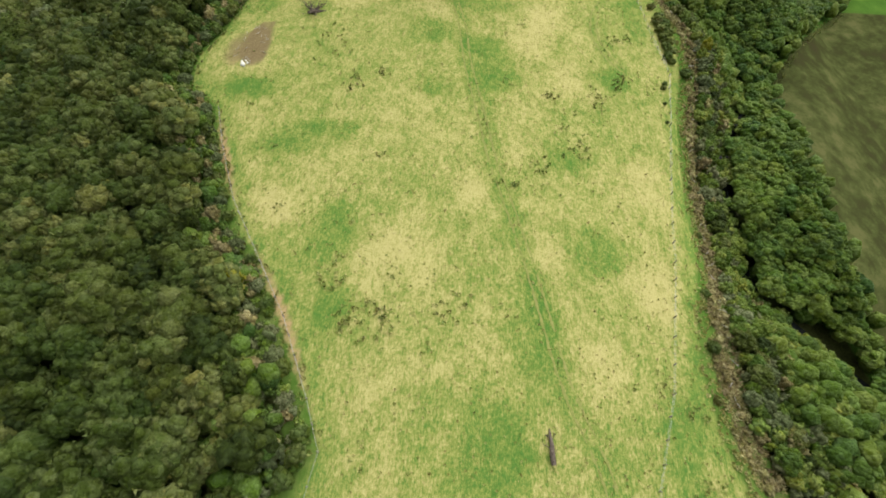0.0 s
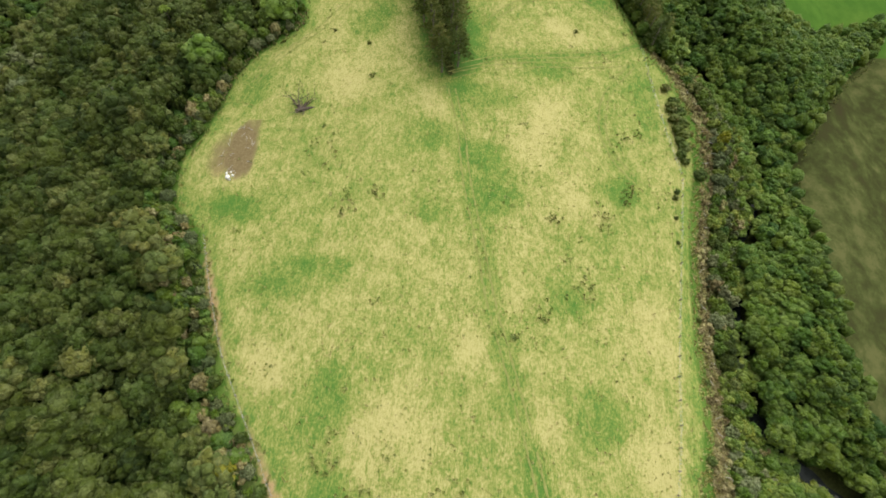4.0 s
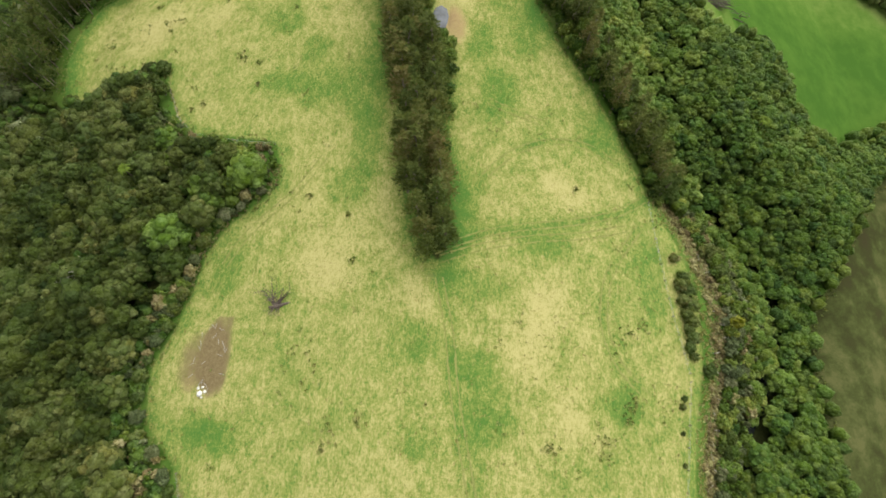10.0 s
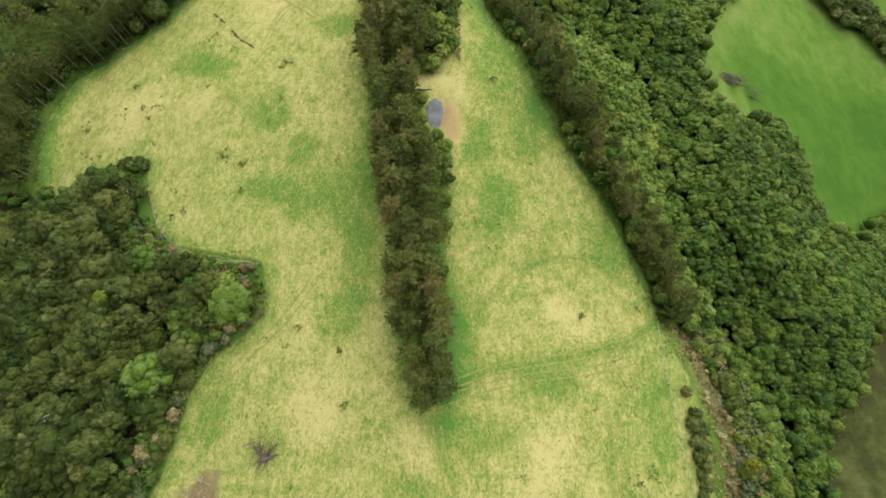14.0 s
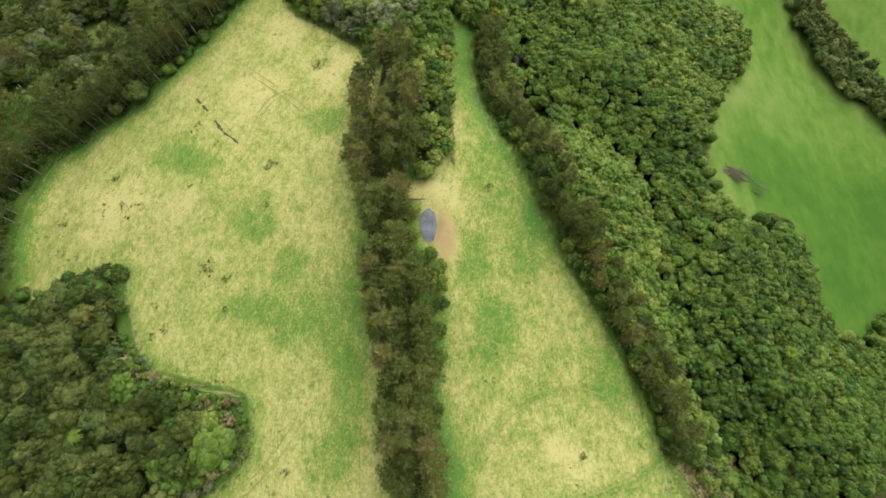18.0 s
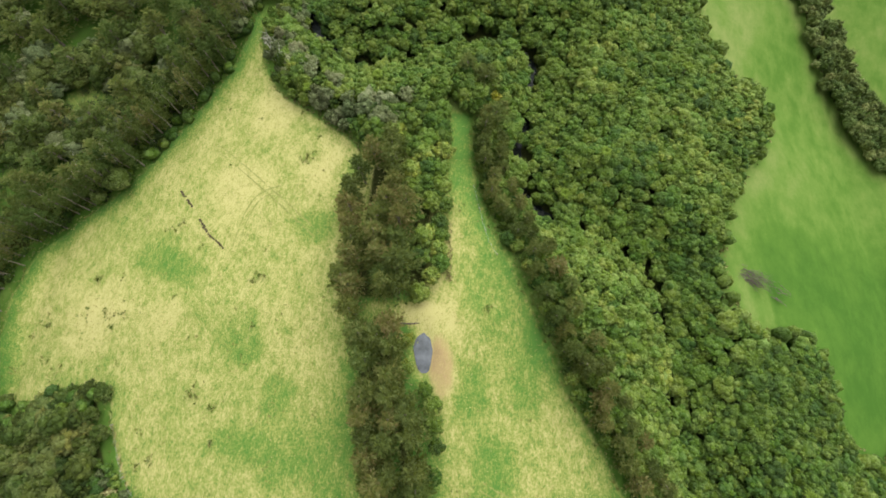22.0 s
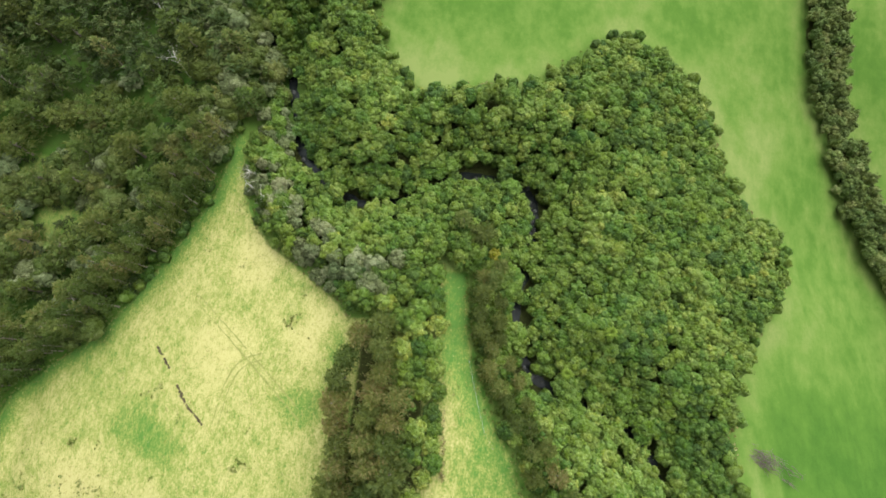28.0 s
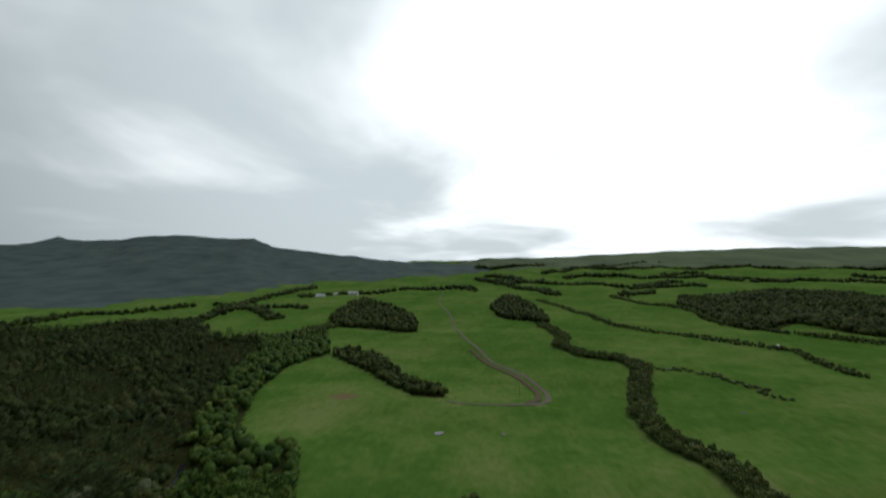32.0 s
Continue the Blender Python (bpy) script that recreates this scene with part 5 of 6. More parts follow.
    for line in lines:
        for x, y in along(line, 15, 0, 7, 3) + along(line, 17, 8, 6, 5) + along(line, 19, -9, 6, 7):
            s = 1 + max(0, y - 1300) / 1500
            p.add(BLOB[int(x + y) % 5], x, y, ground_at(x, y) - 1, rng.uniform(5, 9) * s, rng.uniform(4.5, 7.5) * s, rng.uniform(0, 6.28), rng.uniform(0, 0.6))
    p.finish("distant_shelter_belts", M_BUSH, "distant dark shelter belts across the farmland", "shelter belt")
    # tussocks of the dry field and darker rush clumps
    p = Planting()
    x, y = rng.uniform(-160, 64, 60000), rng.uniform(-45, 326, 60000)
    keep = inside(FIELD_AREA, x, y)
    keep &= ~inside(DIRT, x, y) & ~inside(POND_BANK, x, y)
    zz = height(x, y)
    for i in np.flatnonzero(keep)[:15000]:
        s = rng.uniform(0.16, 0.4)
        p.add(TUFT[i % 6], x[i], y[i], zz[i], s, s * 0.8, rng.uniform(0, 6.28), rng.uniform(0, 1))
    p.finish("grass_tussocks", M_TUSSOCK, "straw-coloured grass tussocks over the dry pasture", "grass")
    p = Planting()
    spots = [(-20, 17, 3), (-12, 9, 5), (5, 13, 4), (44, 86, 2), (43, 83, 2), (22, 51, 3), (36, 77, 4), (16, 44, 1), (-16, 8, 3), (-6, 10, 4), (-42, 133, 1), (-141, 205, 3), (-123, 207, 3), (-122, 219, 2),
             (-107, 208, 4), (-75, 185, 3), (-85, 167, 1.5), (-63, 219, 2), (-128, 187, 4), (-111, 205, 3), (-94, 236, 3), (-30, 128, 1), (32, 141, 1), (25, 74, 2), (6, 213, 1.5), (-67, 173, 1), (-52, 260, 3),
             (60, 44, 3), (50, -10, 5), (49, -2, 4), (-27, 115, 1), (-33, 90, 8), (-20, 77, 2), (-26, 73, 4), (42, 100, 5), (30, 58, 5), (-89, 165, 1.2), (-75, 184, 1.6), (-69, 182, 1), (-61, 219, 1.4), (-115, 208, 1.2), (-151, 188, 1.5), (-136, 192, 2), (-54, 260, 2), (-140, 204, 1.5), (-123, 219, 1.4)]
    for cx, cy, r in spots:
        for k in range(int(5 + 4 * r)):
            a, d = rng.uniform(0, 6.28), r * math.sqrt(rng.uniform(0, 1))
            s = rng.uniform(0.4, 0.8)
            p.add(TUFT[k % 6], cx + d * math.cos(a), cy + d * math.sin(a), ground_at(cx, cy), s, s * 0.9, rng.uniform(0, 6.28), rng.uniform(0, 1))
    x, y = rng.uniform(-150, 60, 900), rng.uniform(-40, 320, 900)
    zz = height(x, y)
    for i in np.flatnonzero(inside(FIELD_AREA, x, y)):
        s = rng.uniform(0.25, 0.6)
        p.add(TUFT[i % 6], x[i], y[i], zz[i], s, s * 0.8, rng.uniform(0, 6.28), rng.uniform(0, 1))
    for _ in range(110):
        cx, cy = rng.uniform(-150, 58), rng.uniform(-30, 300)
        if not inside(FIELD_AREA, cx, cy):
            continue
        for k in range(rng.integers(3, 9)):
            s = rng.uniform(0.3, 0.65)
            gx, gy = cx + rng.normal(0, 0.9), cy + rng.normal(0, 0.9)
            p.add(TUFT[k % 6], gx, gy, ground_at(gx, gy), s, s * 0.8, rng.uniform(0, 6.28), rng.uniform(0, 0.8))
    # rank growth where the field meets the trees
    for line, off in ((EAST[13:], -0.6), (WEST[3:], 0.4), (OUTER, 0.6), (NORTH, 0.8), (GREEN, 0.8), (OLIVE, -0.8)):
        for gx, gy in along(line, 0.7, off, 1.7, 17):
            s = rng.uniform(0.35, 0.9)
            p.add(TUFT[int(gx * 3 + gy) % 6], gx, gy, ground_at(gx, gy), s, s * 0.9, rng.uniform(0, 6.28), rng.uniform(0, 0.9))
    p.finish("rush_clumps", M_RUSH, "dark green rush clumps dotted over the pasture", "rushes")
    # straw-coloured rank grass, then dry bracken, on the bank above the gully
    p = Planting()
    for off in (-0.8, -2.0, -3.2):
        for x, y in along(EAST[1:14], 0.6, off, 1.1, int(off * 7) + 60):
            s = rng.uniform(0.35, 0.9)
            p.add(TUFT[int(x + y) % 6], x, y, ground_at(x, y), s, s * rng.uniform(0.5, 1.0), rng.uniform(0, 6.28), rng.uniform(0.2, 1))
    p.finish("bank_grass", M_TUSSOCK, "rank straw-coloured grass along the top of the bank", "grass")
    p = Planting()
    for off in (-3.6, -4.6, -5.6, -6.6, -7.6):
        for x, y in along(EAST[1:14], 0.6, off, 1.1, int(off * 7) + 90):
            s = rng.uniform(0.5, 1.2)
            p.add(ROUND_LITE[int(x * 7 + y) % 5] if rng.random() < 0.12 else TUFT[int(x + y) % 6], x, y, ground_at(x, y), s, s * rng.uniform(0.4, 1.0), rng.uniform(0, 6.28), rng.uniform(0, 1))
    for x, y in along(WEST[15:21], 0.35, 1.8, 1.6, 4) + along(NORTH[3:8], 0.8, 1.0, 1.2, 6) + along([(-8, 228), (-5, 220), (-6, 238)], 0.6, 0, 0.8, 8):
        s = rng.uniform(0.4, 0.9)
        p.add(TUFT[int(x + y) % 6], x, y, ground_at(x, y), s, s * 0.8, rng.uniform(0, 6.28), rng.uniform(0, 0.6))
    for x, y in along(GREEN, 1.3, -0.5, 2.0, 23) + along([(-34, 393), (-30, 396), (-14, 424), (4, 452)], 0.6, -3.2, 1.2, 25):
        if math.sin(x / 6 + 1) * math.cos(y / 9) > 0.15:
            s = rng.uniform(0.5, 1.1)
            p.add(TUFT[int(x + y) % 6], x, y, ground_at(x, y), s, s * 0.8, rng.uniform(0, 6.28), rng.uniform(0, 1))
    p.finish("bracken_bank", M_SCRUB, "dead brown bracken covering the bank beside the field", "bracken")


plant_rest()


# ---- the hills that close the view ----
def hill(name, ridge, foot, back, label, mat, seed, power=1.5):
    """A hillside between a foot line and a skyline, with a lee slope behind it."""
    rng = np.random.default_rng(seed)
    n, m = 160, 26
    u = np.linspace(0, 1, n)

    def at(line, k):
        return np.interp(u, np.linspace(0, 1, len(line)), [q[k] for q in line])

    rx, rz, ry = at(ridge, 0), at(ridge, 2), at(ridge, 1)
    fx, fy = at(foot, 0), at(foot, 1)
    rz = rz + 5 * np.sin(u * 71) * np.sin(u * 29 + 1) + rng.normal(0, 1.2, n)
    rows = []
    for k in range(m):
        v = k / (m - 1)
        x, y = fx + (rx - fx) * v, fy + (ry - fy) * v
        base = height(x, y) - 4
        z = base + (rz - base) * v ** power
        z = z + 7 * np.sin(x / 120 + 2 * np.sin(y / 240)) * np.sin(v * math.pi) * np.clip(rz / 150, 0.1, 1)
        rows.append(np.stack([x, y, z], 1))
    for d, drop in ((back * 0.5, 0.6), (back, 1.0)):
        rows.append(np.stack([rx, ry + d, rz * (1 - drop) - 12 * drop], 1))
    v = np.concatenate(rows)
    i = np.arange(len(v)).reshape(m + 2, n)
    f = np.stack([i[:-1, :-1], i[:-1, 1:], i[1:, 1:], i[1:, :-1]], -1).reshape(-1, 4)
    tagged(new(name, mesh_of(name, v, f, mat)), label, "hill", kind="structure")


RIDGE = [(-3900, 2900, 170), (-2912, 2900, 195), (-2652, 2900, 198), (-2540, 2900, 243), (-2448, 2900, 213), (-2173, 2900, 214), (-1808, 2900, 237), (-1268, 2900, 204), (-1161, 2900, 156), (-735, 2900, 95),
         (-454, 2900, 60), (-105, 2900, 36), (200, 2900, 14)]
FOOT = [(-3900, 600), (-2600, 700), (-1900, 800), (-1500, 900), (-1100, 1010), (-928, 1102), (-777, 1150), (-719, 1374), (-610, 1560), (-510, 1786), (-240, 1900), (-60, 2100), (150, 2400)]
hill("mountain", RIDGE, FOOT, 900, "dark forested mountain range, paled towards haze, under low cloud", M_HILL, 3)
hill("far_hills", [(0, 3600, 20), (180, 3600, 44), (830, 3600, 50), (1470, 3600, 75), (2110, 3600, 95), (2740, 3600, 99), (3230, 3600, 92), (3500, 3400, 80)],
     [(100, 2600), (500, 2700), (900, 2700), (1500, 2600), (2100, 2300), (2700, 2000), (3000, 1900), (3400, 1500)], 800, "hazy low hills of distant farmland", M_FAR, 5, 1.1)


# ---- single things of the field ----
def fence(line, label, gap=4.6):
    """Timber posts and three wires along a line."""
    pts = [(line[0][0], line[0][1])]
    for (ax, ay), (bx, by) in zip(line, line[1:]):
        d = math.hypot(bx - ax, by - ay)
        k = max(1, round(d / gap))
        pts += [(ax + (bx - ax) * j / k, ay + (by - ay) * j / k) for j in range(1, k + 1)]
    x0, y0 = pts[0]
    z0 = ground_at(x0, y0)
    base = thing("fence", x0, y0, z0, label, "fence")
    bm = bmesh.new()
    tube(bm, [(0, 0, -0.2), (0, 0, 0.6), (0.01, 0, 1.2), (0, 0, 1.24)], [0.1, 0.095, 0.09, 0.06], 8)
    first = part("post", bm, M_POST, base)
    tops = []
    for k, (x, y) in enumerate(pts):
        z = ground_at(x, y) - z0
        tops.append((x - x0, y - y0, z))
        if k:
            o = new("post", first.data)
            o.parent = base
            o.matrix_basis = pose(x - x0, y - y0, z, random.uniform(-4, 4), random.uniform(-4, 4), random.uniform(0, 360))
    for h in (0.35, 0.7, 1.05):
        bm = bmesh.new()
        tube(bm, [(x, y, z + h) for x, y, z in tops], [0.012] * len(tops), 4)
        part("wire", bm, M_WIRE, base, "thin galvanised wire")


fence(FENCE_E, "post and wire fence along the bracken bank")
fence(FENCE_W, "post and wire fence between field and woodland")
fence(FENCE_N, "post and wire fence round the wooded point")
fence([(60, 94), (57, 108), (55, 122), (54, 129), (53, 140)], "post and wire fence above the wooded gully")
fence([(1, 252), (4, 240), (6, 233), (8.5, 229)], "short post and wire fence beside the grass lane")


def bough(bm, rng, start, way, length, r, depth):
    """A crooked branch that forks."""
    p, pts, rad = Vector(start), [tuple(start)], [r]
    d = Vector(way).normalized()
    for k in range(3):
        d = (d + Vector((rng.uniform(-0.3, 0.3), rng.uniform(-0.3, 0.3), rng.uniform(-0.12, 0.2)))).normalized()
        p = p + d * length / 3
        pts.append(tuple(p))
        rad.append(r * (1 - 0.28 * (k + 1)))
        if depth and k:
            side = (d + Vector((rng.uniform(-1, 1), rng.uniform(-1, 1), rng.uniform(-0.2, 0.5)))).normalized()
            bough(bm, rng, p, side, length * rng.uniform(0.4, 0.65), r * 0.45, depth - 1)
    tube(bm, pts, rad, 6)


def dead_tree(x, y, tall, lean, label, turn=0, lift=0.0):
    rng = random.Random(int(x * 3 + y))
    base = thing("dead_tree", x, y, ground_at(x, y) + lift, label, "dead tree", turn=turn)
    bm = bmesh.new()
    tube(bm, [(0, 0, -0.2), (lean * 0.3, 0, tall * 0.35), (lean * 0.6, 0.2, tall * 0.7), (lean, 0.1, tall)], [0.3, 0.24, 0.17, 0.07], 8)
    part("trunk", bm, M_DEAD, base)
    for k in range(7):
        bm = bmesh.new()
        h = rng.uniform(0.45, 0.98)
        a = rng.uniform(0, 6.28)
        bough(bm, rng, (lean * h, 0.1, tall * h), (math.cos(a), math.sin(a), rng.uniform(0.2, 0.8)), tall * rng.uniform(0.25, 0.42), 0.11, 2)
        part("branch", bm, M_DEAD, base)


for x, y, t, lean in ((-106, 109, 9.5, 3.0), (-118, 367, 13, 4.0), (-73, 303, 8, -1.5), (-70, 299, 7, 1.2), (-76, 309, 7.5, 0.5), (72, 149, 6, 1.5), (84, 143, 6.5, -1), (-110, 350, 11, 2.0), (-57.5, 296, 6.5, 0.8), (-128, 262, 12, 1.5), (-112, 285, 11, -1.2),
                      (-139, 256, 12, 1.0)):
    dead_tree(x, y, t, lean, "bare pale grey dead tree standing above the canopy", random.uniform(0, 360))


def fallen_log():
    rng = random.Random(4)
    base = thing("fallen_log", 23, -9.5, ground_at(23, -9.5), "dark weathered fallen log with stubs lying in the grass", "log", turn=4)
    bm = bmesh.new()
    tube(bm, [(0.1, -2.6, 0.3), (0.0, -1.2, 0.42), (0.05, 0.4, 0.4), (-0.1, 1.8, 0.34), (-0.05, 3.0, 0.2)], [0.42, 0.46, 0.38, 0.26, 0.08], 10)
    part("trunk", bm, M_LOG, base)
    for y, dx, ln in ((-0.4, -1, 1.7), (-1.6, 1, 1.2), (0.8, 1, 1.3), (1.4, -1, 1.0), (-2.2, -1, 1.1)):
        bm = bmesh.new()
        bough(bm, rng, (0, y, 0.4), (dx * 0.5, 0.9, 0.1), ln, 0.15, 1)
        part("branch", bm, M_LOG, base)


fallen_log()


def pond_log():
    """A bare log laid across the head of the pond."""
    base = thing("fallen_log", -16, 207.4, ground_at(-16, 207.4), "bare weathered log lying across the head of the pond", "log", turn=4)
    bm = bmesh.new()
    tube(bm, [(-4.2, 0, 0.25), (-1.5, 0.15, 0.32), (1.0, 0.0, 0.3), (3.6, 0.2, 0.2)], [0.3, 0.27, 0.22, 0.12], 9)
    part("trunk", bm, M_LOG, base)
    rng = random.Random(14)
    for x, side in ((-1.8, 1), (0.6, -1), (2.2, 1)):
        bm = bmesh.new()
        bough(bm, rng, (x, 0, 0.3), (0.6, side, 0.15), 1.4, 0.1, 1)
        part("branch", bm, M_LOG, base)


pond_log()


def fallen_tree():
    rng = random.Random(9)
    base = thing("fallen_tree", -44.5, 101.5, ground_at(-44.5, 101.5), "dark fallen dead tree with broken limbs in the pasture", "fallen tree", turn=0)
    bm = bmesh.new()
    tube(bm, [(-1.8, -0.3, 0.35), (0, 0, 0.4), (1.6, 0.8, 0.35), (3.2, 1.4, 0.25)], [0.3, 0.5, 0.4, 0.22], 9)
    part("trunk", bm, M_LOG, base)
    for k in range(22):
        bm = bmesh.new()
        a = rng.uniform(0.9, 2.6) if k < 17 else rng.uniform(3.4, 6.0)
        bough(bm, rng, (rng.uniform(-0.8, 0.6), 0, 0.35), (math.cos(a), math.sin(a), 0.12), rng.uniform(2.4, 5.4) if k < 17 else 2.0, 0.18, 2)
        part("branch", bm, M_LOG, base)


fallen_tree()


def boulder(name, x, y, z, size, mat, label, group, seed):
    rng = np.random.default_rng(seed)
    bm = bmesh.new()
    bmesh.ops.create_icosphere(bm, subdivisions=2, radius=1)
    for q in bm.verts:
        q.co *= 1 + rng.normal(0, 0.09)
        q.co.x, q.co.y, q.co.z = q.co.x * size, q.co.y * size * rng.uniform(0.78, 0.82), q.co.z * size * 0.62
    me = bpy.data.meshes.new(name)
    bm.to_mesh(me)
    bm.free()
    me.materials.append(mat)
    ob = new(name, me)
    ob.matrix_basis = pose(x, y, z + size * 0.25, 0, 0, rng.uniform(0, 360))
    tagged(ob, label, "rock", group)


for k, (x, y, s) in enumerate(((-59.6, 79.4, 0.75), (-58.4, 79.9, 0.45), (-60.3, 80.6, 0.4), (-59.2, 80.9, 0.35), (-58.9, 78.6, 0.3))):
    boulder("limestone_rock", x, y, ground_at(x, y), s, M_STONE, "white limestone rock on bare earth", "white rocks on the earth patch", k)
rs = random.Random(6)
for k, (x, y) in enumerate([(21, 296), (20.4, 299), (21.6, 303), (20, 306), (22, 309), (19, 311), (5, 313.4), (1, 313), (18.5, 251), (21, 248.6), (24, 247), (16, 258), (95, 20), (91, 22), (99, 16), (-70, 347), (-72, 352), (-67.5, 336), (-62, 319), (64, 164)]):
    boulder("stream_boulder", x, y, ground_at(x, y) + 0.1, rs.uniform(0.5, 1.1), M_ROCK, "dark wet boulder breaking the stream surface", "stream boulders", 40 + k)
for k in range(22):
    x, y = rs.uniform(-64, -55), rs.uniform(80, 97)
    bm = bmesh.new()
    base = thing("stick", x, y, ground_at(x, y) + 0.06, "pale broken stick on bare earth", "stick", "sticks on the earth patch", rs.uniform(0, 360))
    tube(bm, [(-0.7, 0, 0), (0, rs.uniform(-0.2, 0.2), 0.05), (0.8, 0, 0)], [0.05, 0.06, 0.03], 5)
    part("wood", bm, M_DEAD, base)


for x, y in along(EAST[3:13], 3.6, -5.6, 1.6, 88):
    bm = bmesh.new()
    base = thing("stick", x, y, ground_at(x, y) + 0.3, "bleached dead branch among the bracken", "stick", "dead branches on the bank", rs.uniform(0, 360))
    tube(bm, [(-1.0, 0, 0.1), (0, rs.uniform(-0.3, 0.3), 0.2), (1.1, 0, rs.uniform(0.1, 0.5))], [0.07, 0.08, 0.03], 5)
    part("wood", bm, M_DEAD, base)


def slash_pile(x, y, n, spread, label):
    rng = random.Random(int(x))
    base = thing("slash_pile", x, y, ground_at(x, y), label, "branch pile", "heaps of cut branches", -28)
    for k in range(n):
        bm = bmesh.new()
        px, py = rng.uniform(-spread, spread), rng.uniform(-2.6, 2.6)
        a = rng.gauss(0, 0.35)
        bough(bm, rng, (px - 1.5 * math.cos(a), py - 1.5 * math.sin(a), rng.uniform(0.1, 0.7)), (math.cos(a), math.sin(a), 0.03), rng.uniform(2.4, 4.5), 0.13, 1)
        part("branch", bm, M_SLASH, base)


slash_pile(88.6, 229.8, 52, 4.4, "long heap of dark cut branches on bright grass")
slash_pile(96.5, 225.8, 9, 3.0, "thin scatter of cut branches on bright grass")


def tree_fern(x, y, tall, label):
    rng = random.Random(int(x + y))
    base = thing("tree_fern", x, y, ground_at(x, y), label, "tree fern", "tree ferns in the gully")
    bm = bmesh.new()
    tube(bm, [(0, 0, -0.2), (0.05, 0, tall * 0.5), (0, 0.05, tall)], [0.2, 0.15, 0.13], 8)
    part("trunk", bm, M_LOG, base)
    for k in range(14):
        a = k * 6.283 / 14 + rng.uniform(-0.1, 0.1)
        bm = bmesh.new()
        reach = rng.uniform(1.9, 2.6)
        last = None
        for j in range(7):
            t = j / 6
            c = Vector((reach * t * math.cos(a), reach * t * math.sin(a), tall + 0.75 * math.sin(t * 2.6) - 0.55 * t * t))
            w = 0.3 * math.sin(math.pi * min(0.97, t * 0.85 + 0.12))
            side = Vector((-math.sin(a), math.cos(a), 0)) * w
            now = (bm.verts.new(c + side - Vector((0, 0, 0.08))), bm.verts.new(c), bm.verts.new(c - side - Vector((0, 0, 0.08))))
            if last:
                bm.faces.new((last[0], now[0], now[1], last[1]))
                bm.faces.new((last[1], now[1], now[2], last[2]))
            last = now
        bmesh.ops.solidify(bm, geom=bm.faces[:], thickness=0.02)
        part("frond", bm, M_FERN, base)


M_FERN = simple("fern_fronds", (0.13, 0.21, 0.03), (0.24, 0.32, 0.05), 3.0, 0.5)
for x, y, t in ((29, 250, 9.2), (-81, 338, 9.5), (-33, 290, 8.5), (40, 262, 9.0), (72, 300, 8.5), (90, 170, 8.5), (-56, 284, 6.0), (35, 330, 9), (-98, 138, 9), (-59, 356, 9)):
    tree_fern(x, y, t, "pale green tree fern rising out of the canopy")
M_YELLOW = leaf_material("yellow_leaves", [(0.0, (0.15, 0.17, 0.025)), (0.5, (0.22, 0.225, 0.035)), (1.0, (0.3, 0.275, 0.05))])
yellow_tree = Orchard("yellow_tree", ROUND[:2], 7.0, 2.4, 1.8, M_YELLOW, M_BARK, "tree")
for x, y, t, r in ((7, 284, 8, 2.6), (-37, 13, 7, 2.0), (74, 108, 6, 1.8), (-24, 283, 6, 1.8)):
    yellow_tree.plant(x, y, t, r, "yellow-green flowering tree among darker bush", "yellow trees")


# ---- far farm things ----
def trough(x, y):
    base = thing("water_trough", x, y, ground_at(x, y), "round grey concrete cattle trough on the paddock", "trough")
    bm = bmesh.new()
    n = 24
    prof = [(1.15, -0.3), (1.2, 0.75), (1.1, 0.78), (1.02, 0.72), (1.0, 0.15), (0.0, 0.15)]
    rings = [[bm.verts.new((r * math.cos(6.2832 * k / n), r * math.sin(6.2832 * k / n), z)) for k in range(n)] for r, z in prof[:-1]]
    for a, b in zip(rings, rings[1:]):
        for k in range(n):
            bm.faces.new((a[k], a[(k + 1) % n], b[(k + 1) % n], b[k]))
    bm.faces.new(rings[-1])
    part("basin", bm, M_CONCRETE, base)
    bm = bmesh.new()
    bmesh.ops.create_circle(bm, cap_ends=True, segments=n, radius=1.0, matrix=Matrix.Translation((0, 0, 0.6)))
    part("water", bm, M_POND, base, "still grey water")


trough(99, 396)
trough(195, 577)
trough(23, 541)


def dam(x, y):
    bm = bmesh.new()
    ring = [bm.verts.new((3.2 * math.cos(a) * (1 + 0.15 * math.sin(2 * a)), 2.2 * math.sin(a), 0)) for a in (6.2832 * k / 30 for k in range(30))]
    bm.faces.new(ring)
    me = bpy.data.meshes.new("dam")
    bm.to_mesh(me)
    bm.free()
    me.materials.append(M_POND)
    ob = new("dam", me)
    ob.location = (x, y, ground_at(x, y) + 0.35)
    tagged(ob, "small grey stock pond in the pasture", "pond", kind="structure")


dam(-18, 545)


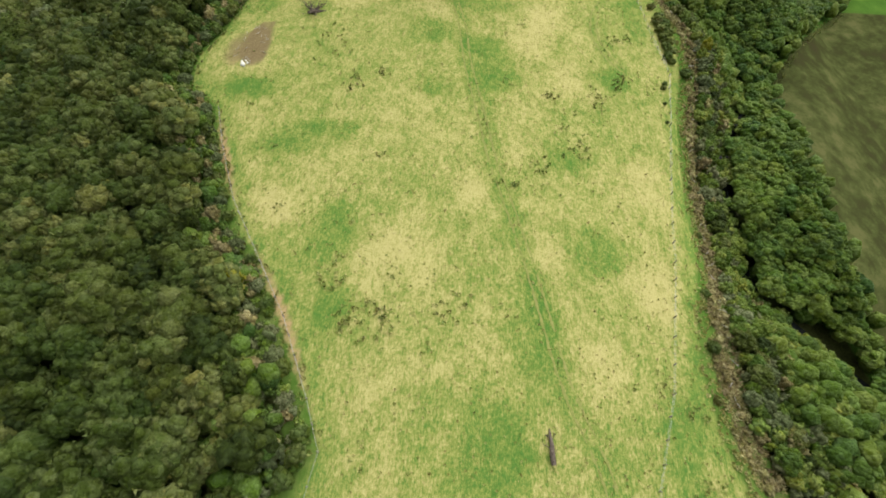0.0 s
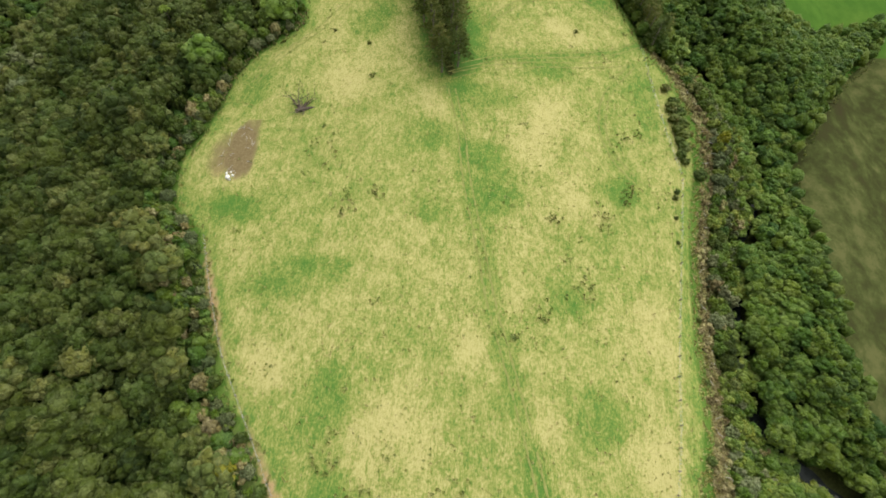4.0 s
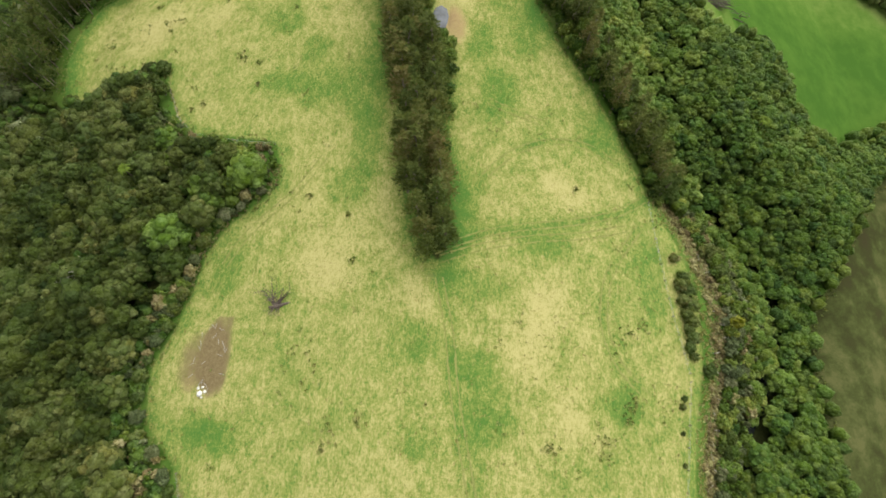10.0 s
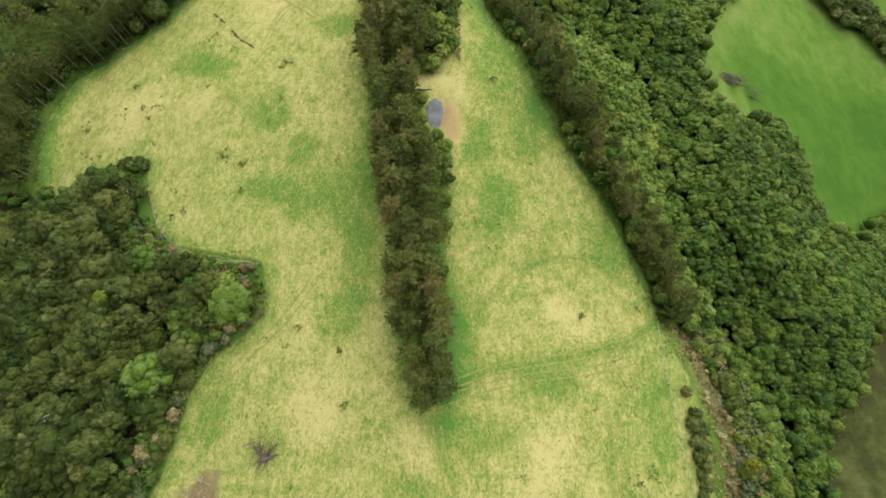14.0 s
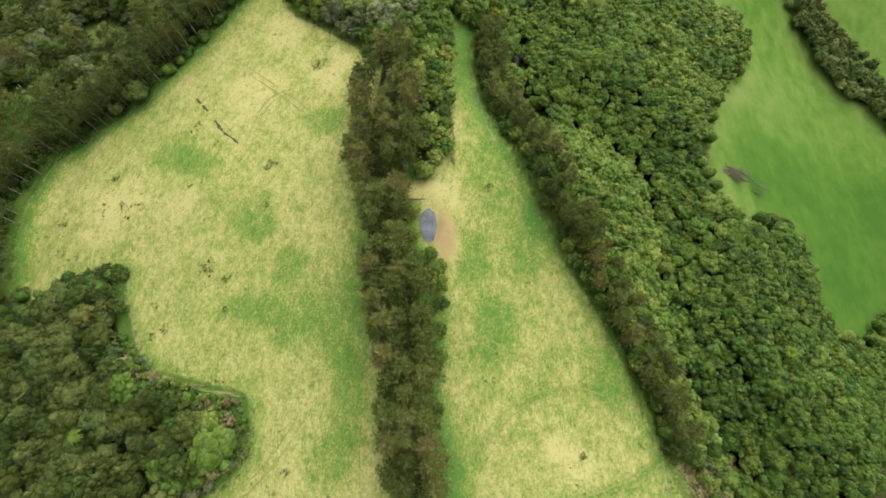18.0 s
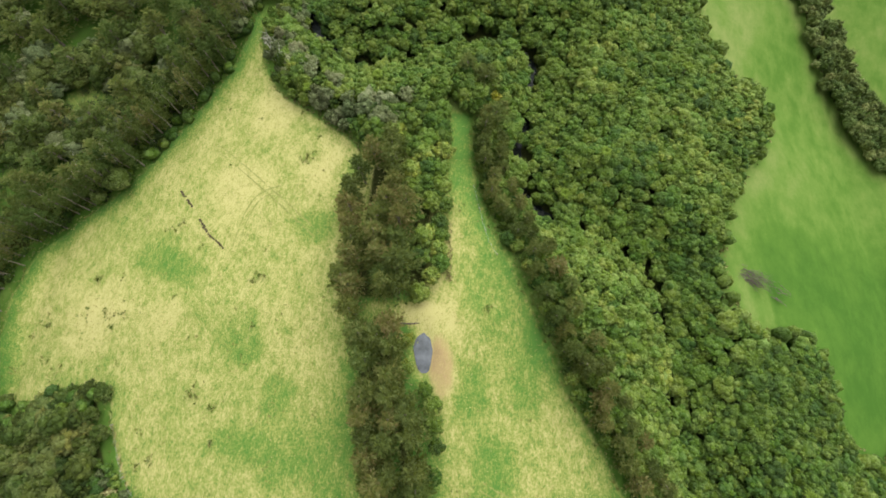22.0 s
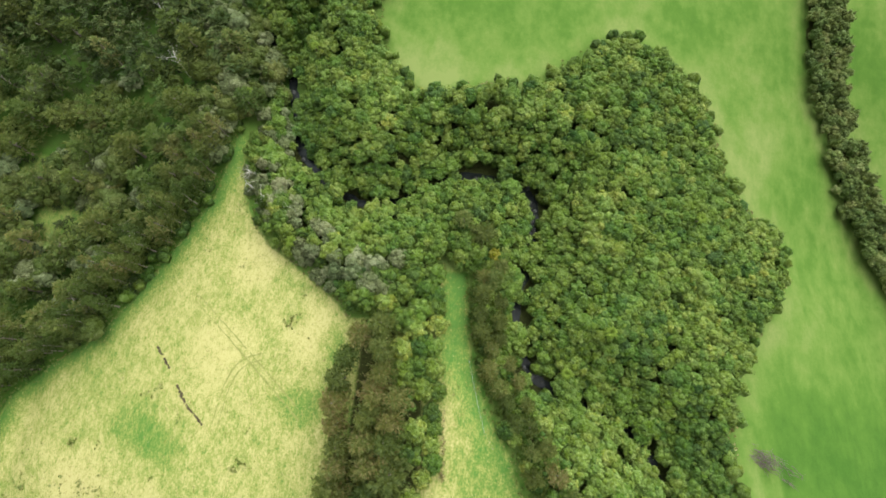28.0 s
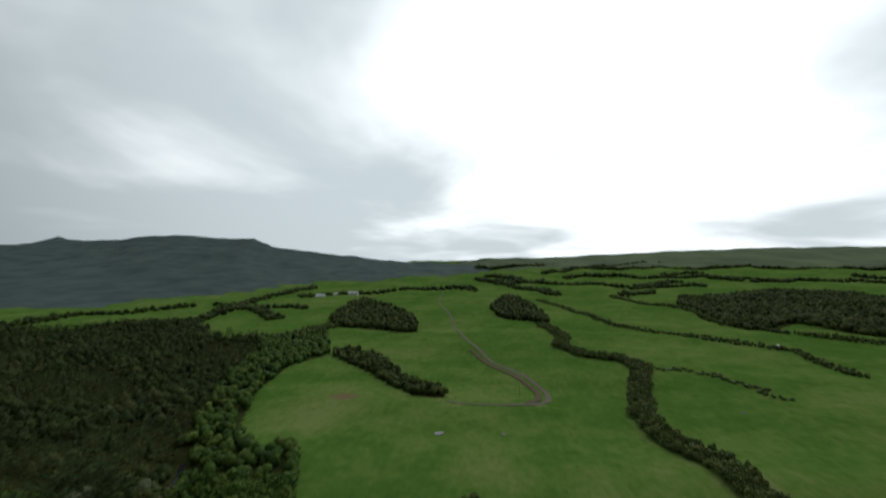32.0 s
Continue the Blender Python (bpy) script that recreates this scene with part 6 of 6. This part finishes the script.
def house(x, y, w, d, h, turn, label):
    base = thing("farmhouse", x, y, ground_at(x, y) + 0.5, label, "house", "farm buildings", turn)
    bm = bmesh.new()
    box(bm, (w, d, h + 2), (0, 0, h / 2 - 1), 0.04)
    wall = part("wall", bm, M_WALL, base)
    bm = bmesh.new()
    o, t = 0.6, h + 0.38 * d
    for s in (-1, 1):
        q = [(-w / 2 - o, s * (d / 2 + o), h - 0.15), (w / 2 + o, s * (d / 2 + o), h - 0.15), (w / 2 + o, 0, t), (-w / 2 - o, 0, t)]
        lo = [bm.verts.new(p) for p in q]
        hi = [bm.verts.new((p[0], p[1], p[2] + 0.18)) for p in q]
        bm.faces.new(lo[::-1])
        bm.faces.new(hi)
        for k in range(4):
            bm.faces.new((lo[k], lo[(k + 1) % 4], hi[(k + 1) % 4], hi[k]))
    part("roof", bm, M_ROOF, base, "pale ridged steel roof")
    for s in (-1, 1):
        bm = bmesh.new()
        vs = [bm.verts.new(p) for p in ((s * w / 2, -d / 2, h), (s * w / 2, d / 2, h), (s * w / 2, 0, t - 0.1))]
        bm.faces.new(vs)
        bmesh.ops.solidify(bm, geom=bm.faces[:], thickness=0.15)
        part("gable", bm, M_WALL, base)
    for k in range(4):
        bm = bmesh.new()
        cx = -w / 2 + w * (k + 0.6) / 4.2
        box(bm, (1.5, 0.12, 1.2), (cx, -d / 2 - 0.05, h * 0.55), 0.02)
        win = part("window", bm, M_WALL, base)
        bm = bmesh.new()
        box(bm, (1.25, 0.06, 0.95), (cx, -d / 2 - 0.13, h * 0.55))
        part("pane", bm, M_PANE, win)
    bm = bmesh.new()
    box(bm, (1.0, 0.1, 2.05), (w * 0.42, -d / 2 - 0.06, 1.02), 0.02)
    part("door", bm, M_POST, base)


house(-360, 1366, 22, 11, 4.2, 8, "white weatherboard farmhouse with a pale roof")
house(-286, 1415, 26, 12, 4.5, -4, "long white farm shed with a pale roof")
house(-330, 1400, 10, 7, 3.2, 30, "small white farm outbuilding")
house(363, 772, 6, 4, 2.6, 60, "small white hut against the hedgerow")


def power_pole(x, y, tall):
    base = thing("power_pole", x, y, ground_at(x, y), "grey timber power pole beside the gravel road", "power pole", "power poles")
    bm = bmesh.new()
    tube(bm, [(0, 0, -0.4), (0, 0, tall * 0.5), (0, 0, tall)], [0.22, 0.19, 0.15], 9)
    part("pole", bm, M_POST, base)
    bm = bmesh.new()
    box(bm, (2.4, 0.14, 0.16), (0, 0.2, tall - 0.6), 0.02)
    part("crossarm", bm, M_POST, base)
    for dx in (-1.0, -0.4, 0.4, 1.0):
        bm = bmesh.new()
        tube(bm, [(dx, 0.2, tall - 0.52), (dx, 0.2, tall - 0.36), (dx, 0.2, tall - 0.26)], [0.04, 0.07, 0.03], 8)
        part("insulator", bm, M_STONE, base, "white insulator")


power_pole(45, 622, 10)
power_pole(-4, 780, 10)

v, f = ribbon([(46, 600), (58, 609), (62, 632), (52, 672), (28, 722), (10, 780)], 4.5, 0.6, 0.3, 3.0)
tagged(new("road_cutting", mesh_of("road_cutting", v, f, M_CUT)), "bare dark earth cutting beside the road bend", "bank", kind="structure")
v, f = ribbon([(66, 606), (35, 594), (0, 598), (-14, 604)], 3.0, 0.3, 0.4, 3.0)
tagged(new("farm_track", mesh_of("farm_track", v, f, M_ROAD)), "worn farm track leaving the road bend", "track", kind="structure")
for k in range(10):
    x, y = -323 + k * 4.0 + rs.uniform(-1, 1), 812 + (k % 5) * 10 + rs.uniform(-2, 2)
    pine.plant(x, y, rs.uniform(7, 11), rs.uniform(1.4, 2.0), "small dark upright conifer on a grassy knoll", "conifers on the knoll")
pine.plant(-330, 868, 13, 6, "broad dark solitary conifer beside the knoll", "conifers on the knoll")


# ---- wheel ruts worn into the dry pasture ----
def shifted(line, off):
    out = []
    for k, (x, y) in enumerate(line):
        ax, ay = line[max(0, k - 1)]
        bx, by = line[min(len(line) - 1, k + 1)]
        d = math.hypot(bx - ax, by - ay)
        out.append((x - (by - ay) / d * off, y + (bx - ax) / d * off))
    return out


RUTS = [LOOP, TRACK, TRACK_NORTH, TRACK_EAST, [(-4, 117), (8, 122), (20, 125), (34, 127), (46, 131)], [(6, 168), (12, 165), (22, 162)],
        [(-88, 266), (-72, 254), (-58, 243), (-46, 233)], [(-72, 229), (-71, 241), (-69, 248), (-61, 249)],
        [(-58, 149), (-76, 151), (-88, 153)], [(-40, 146), (-46, 134), (-58, 122), (-62, 112)]]
for k, line in enumerate(RUTS):
    for off in (-0.95, 0.95):
        v, f = ribbon(shifted(line, off), 0.4, 0.05, 0.8, 1.0, 60 + k, 50)
        tagged(new("wheel_rut", mesh_of("wheel_rut", v, f, M_RUT)), "faint worn wheel rut in dry grass", "track", kind="structure")
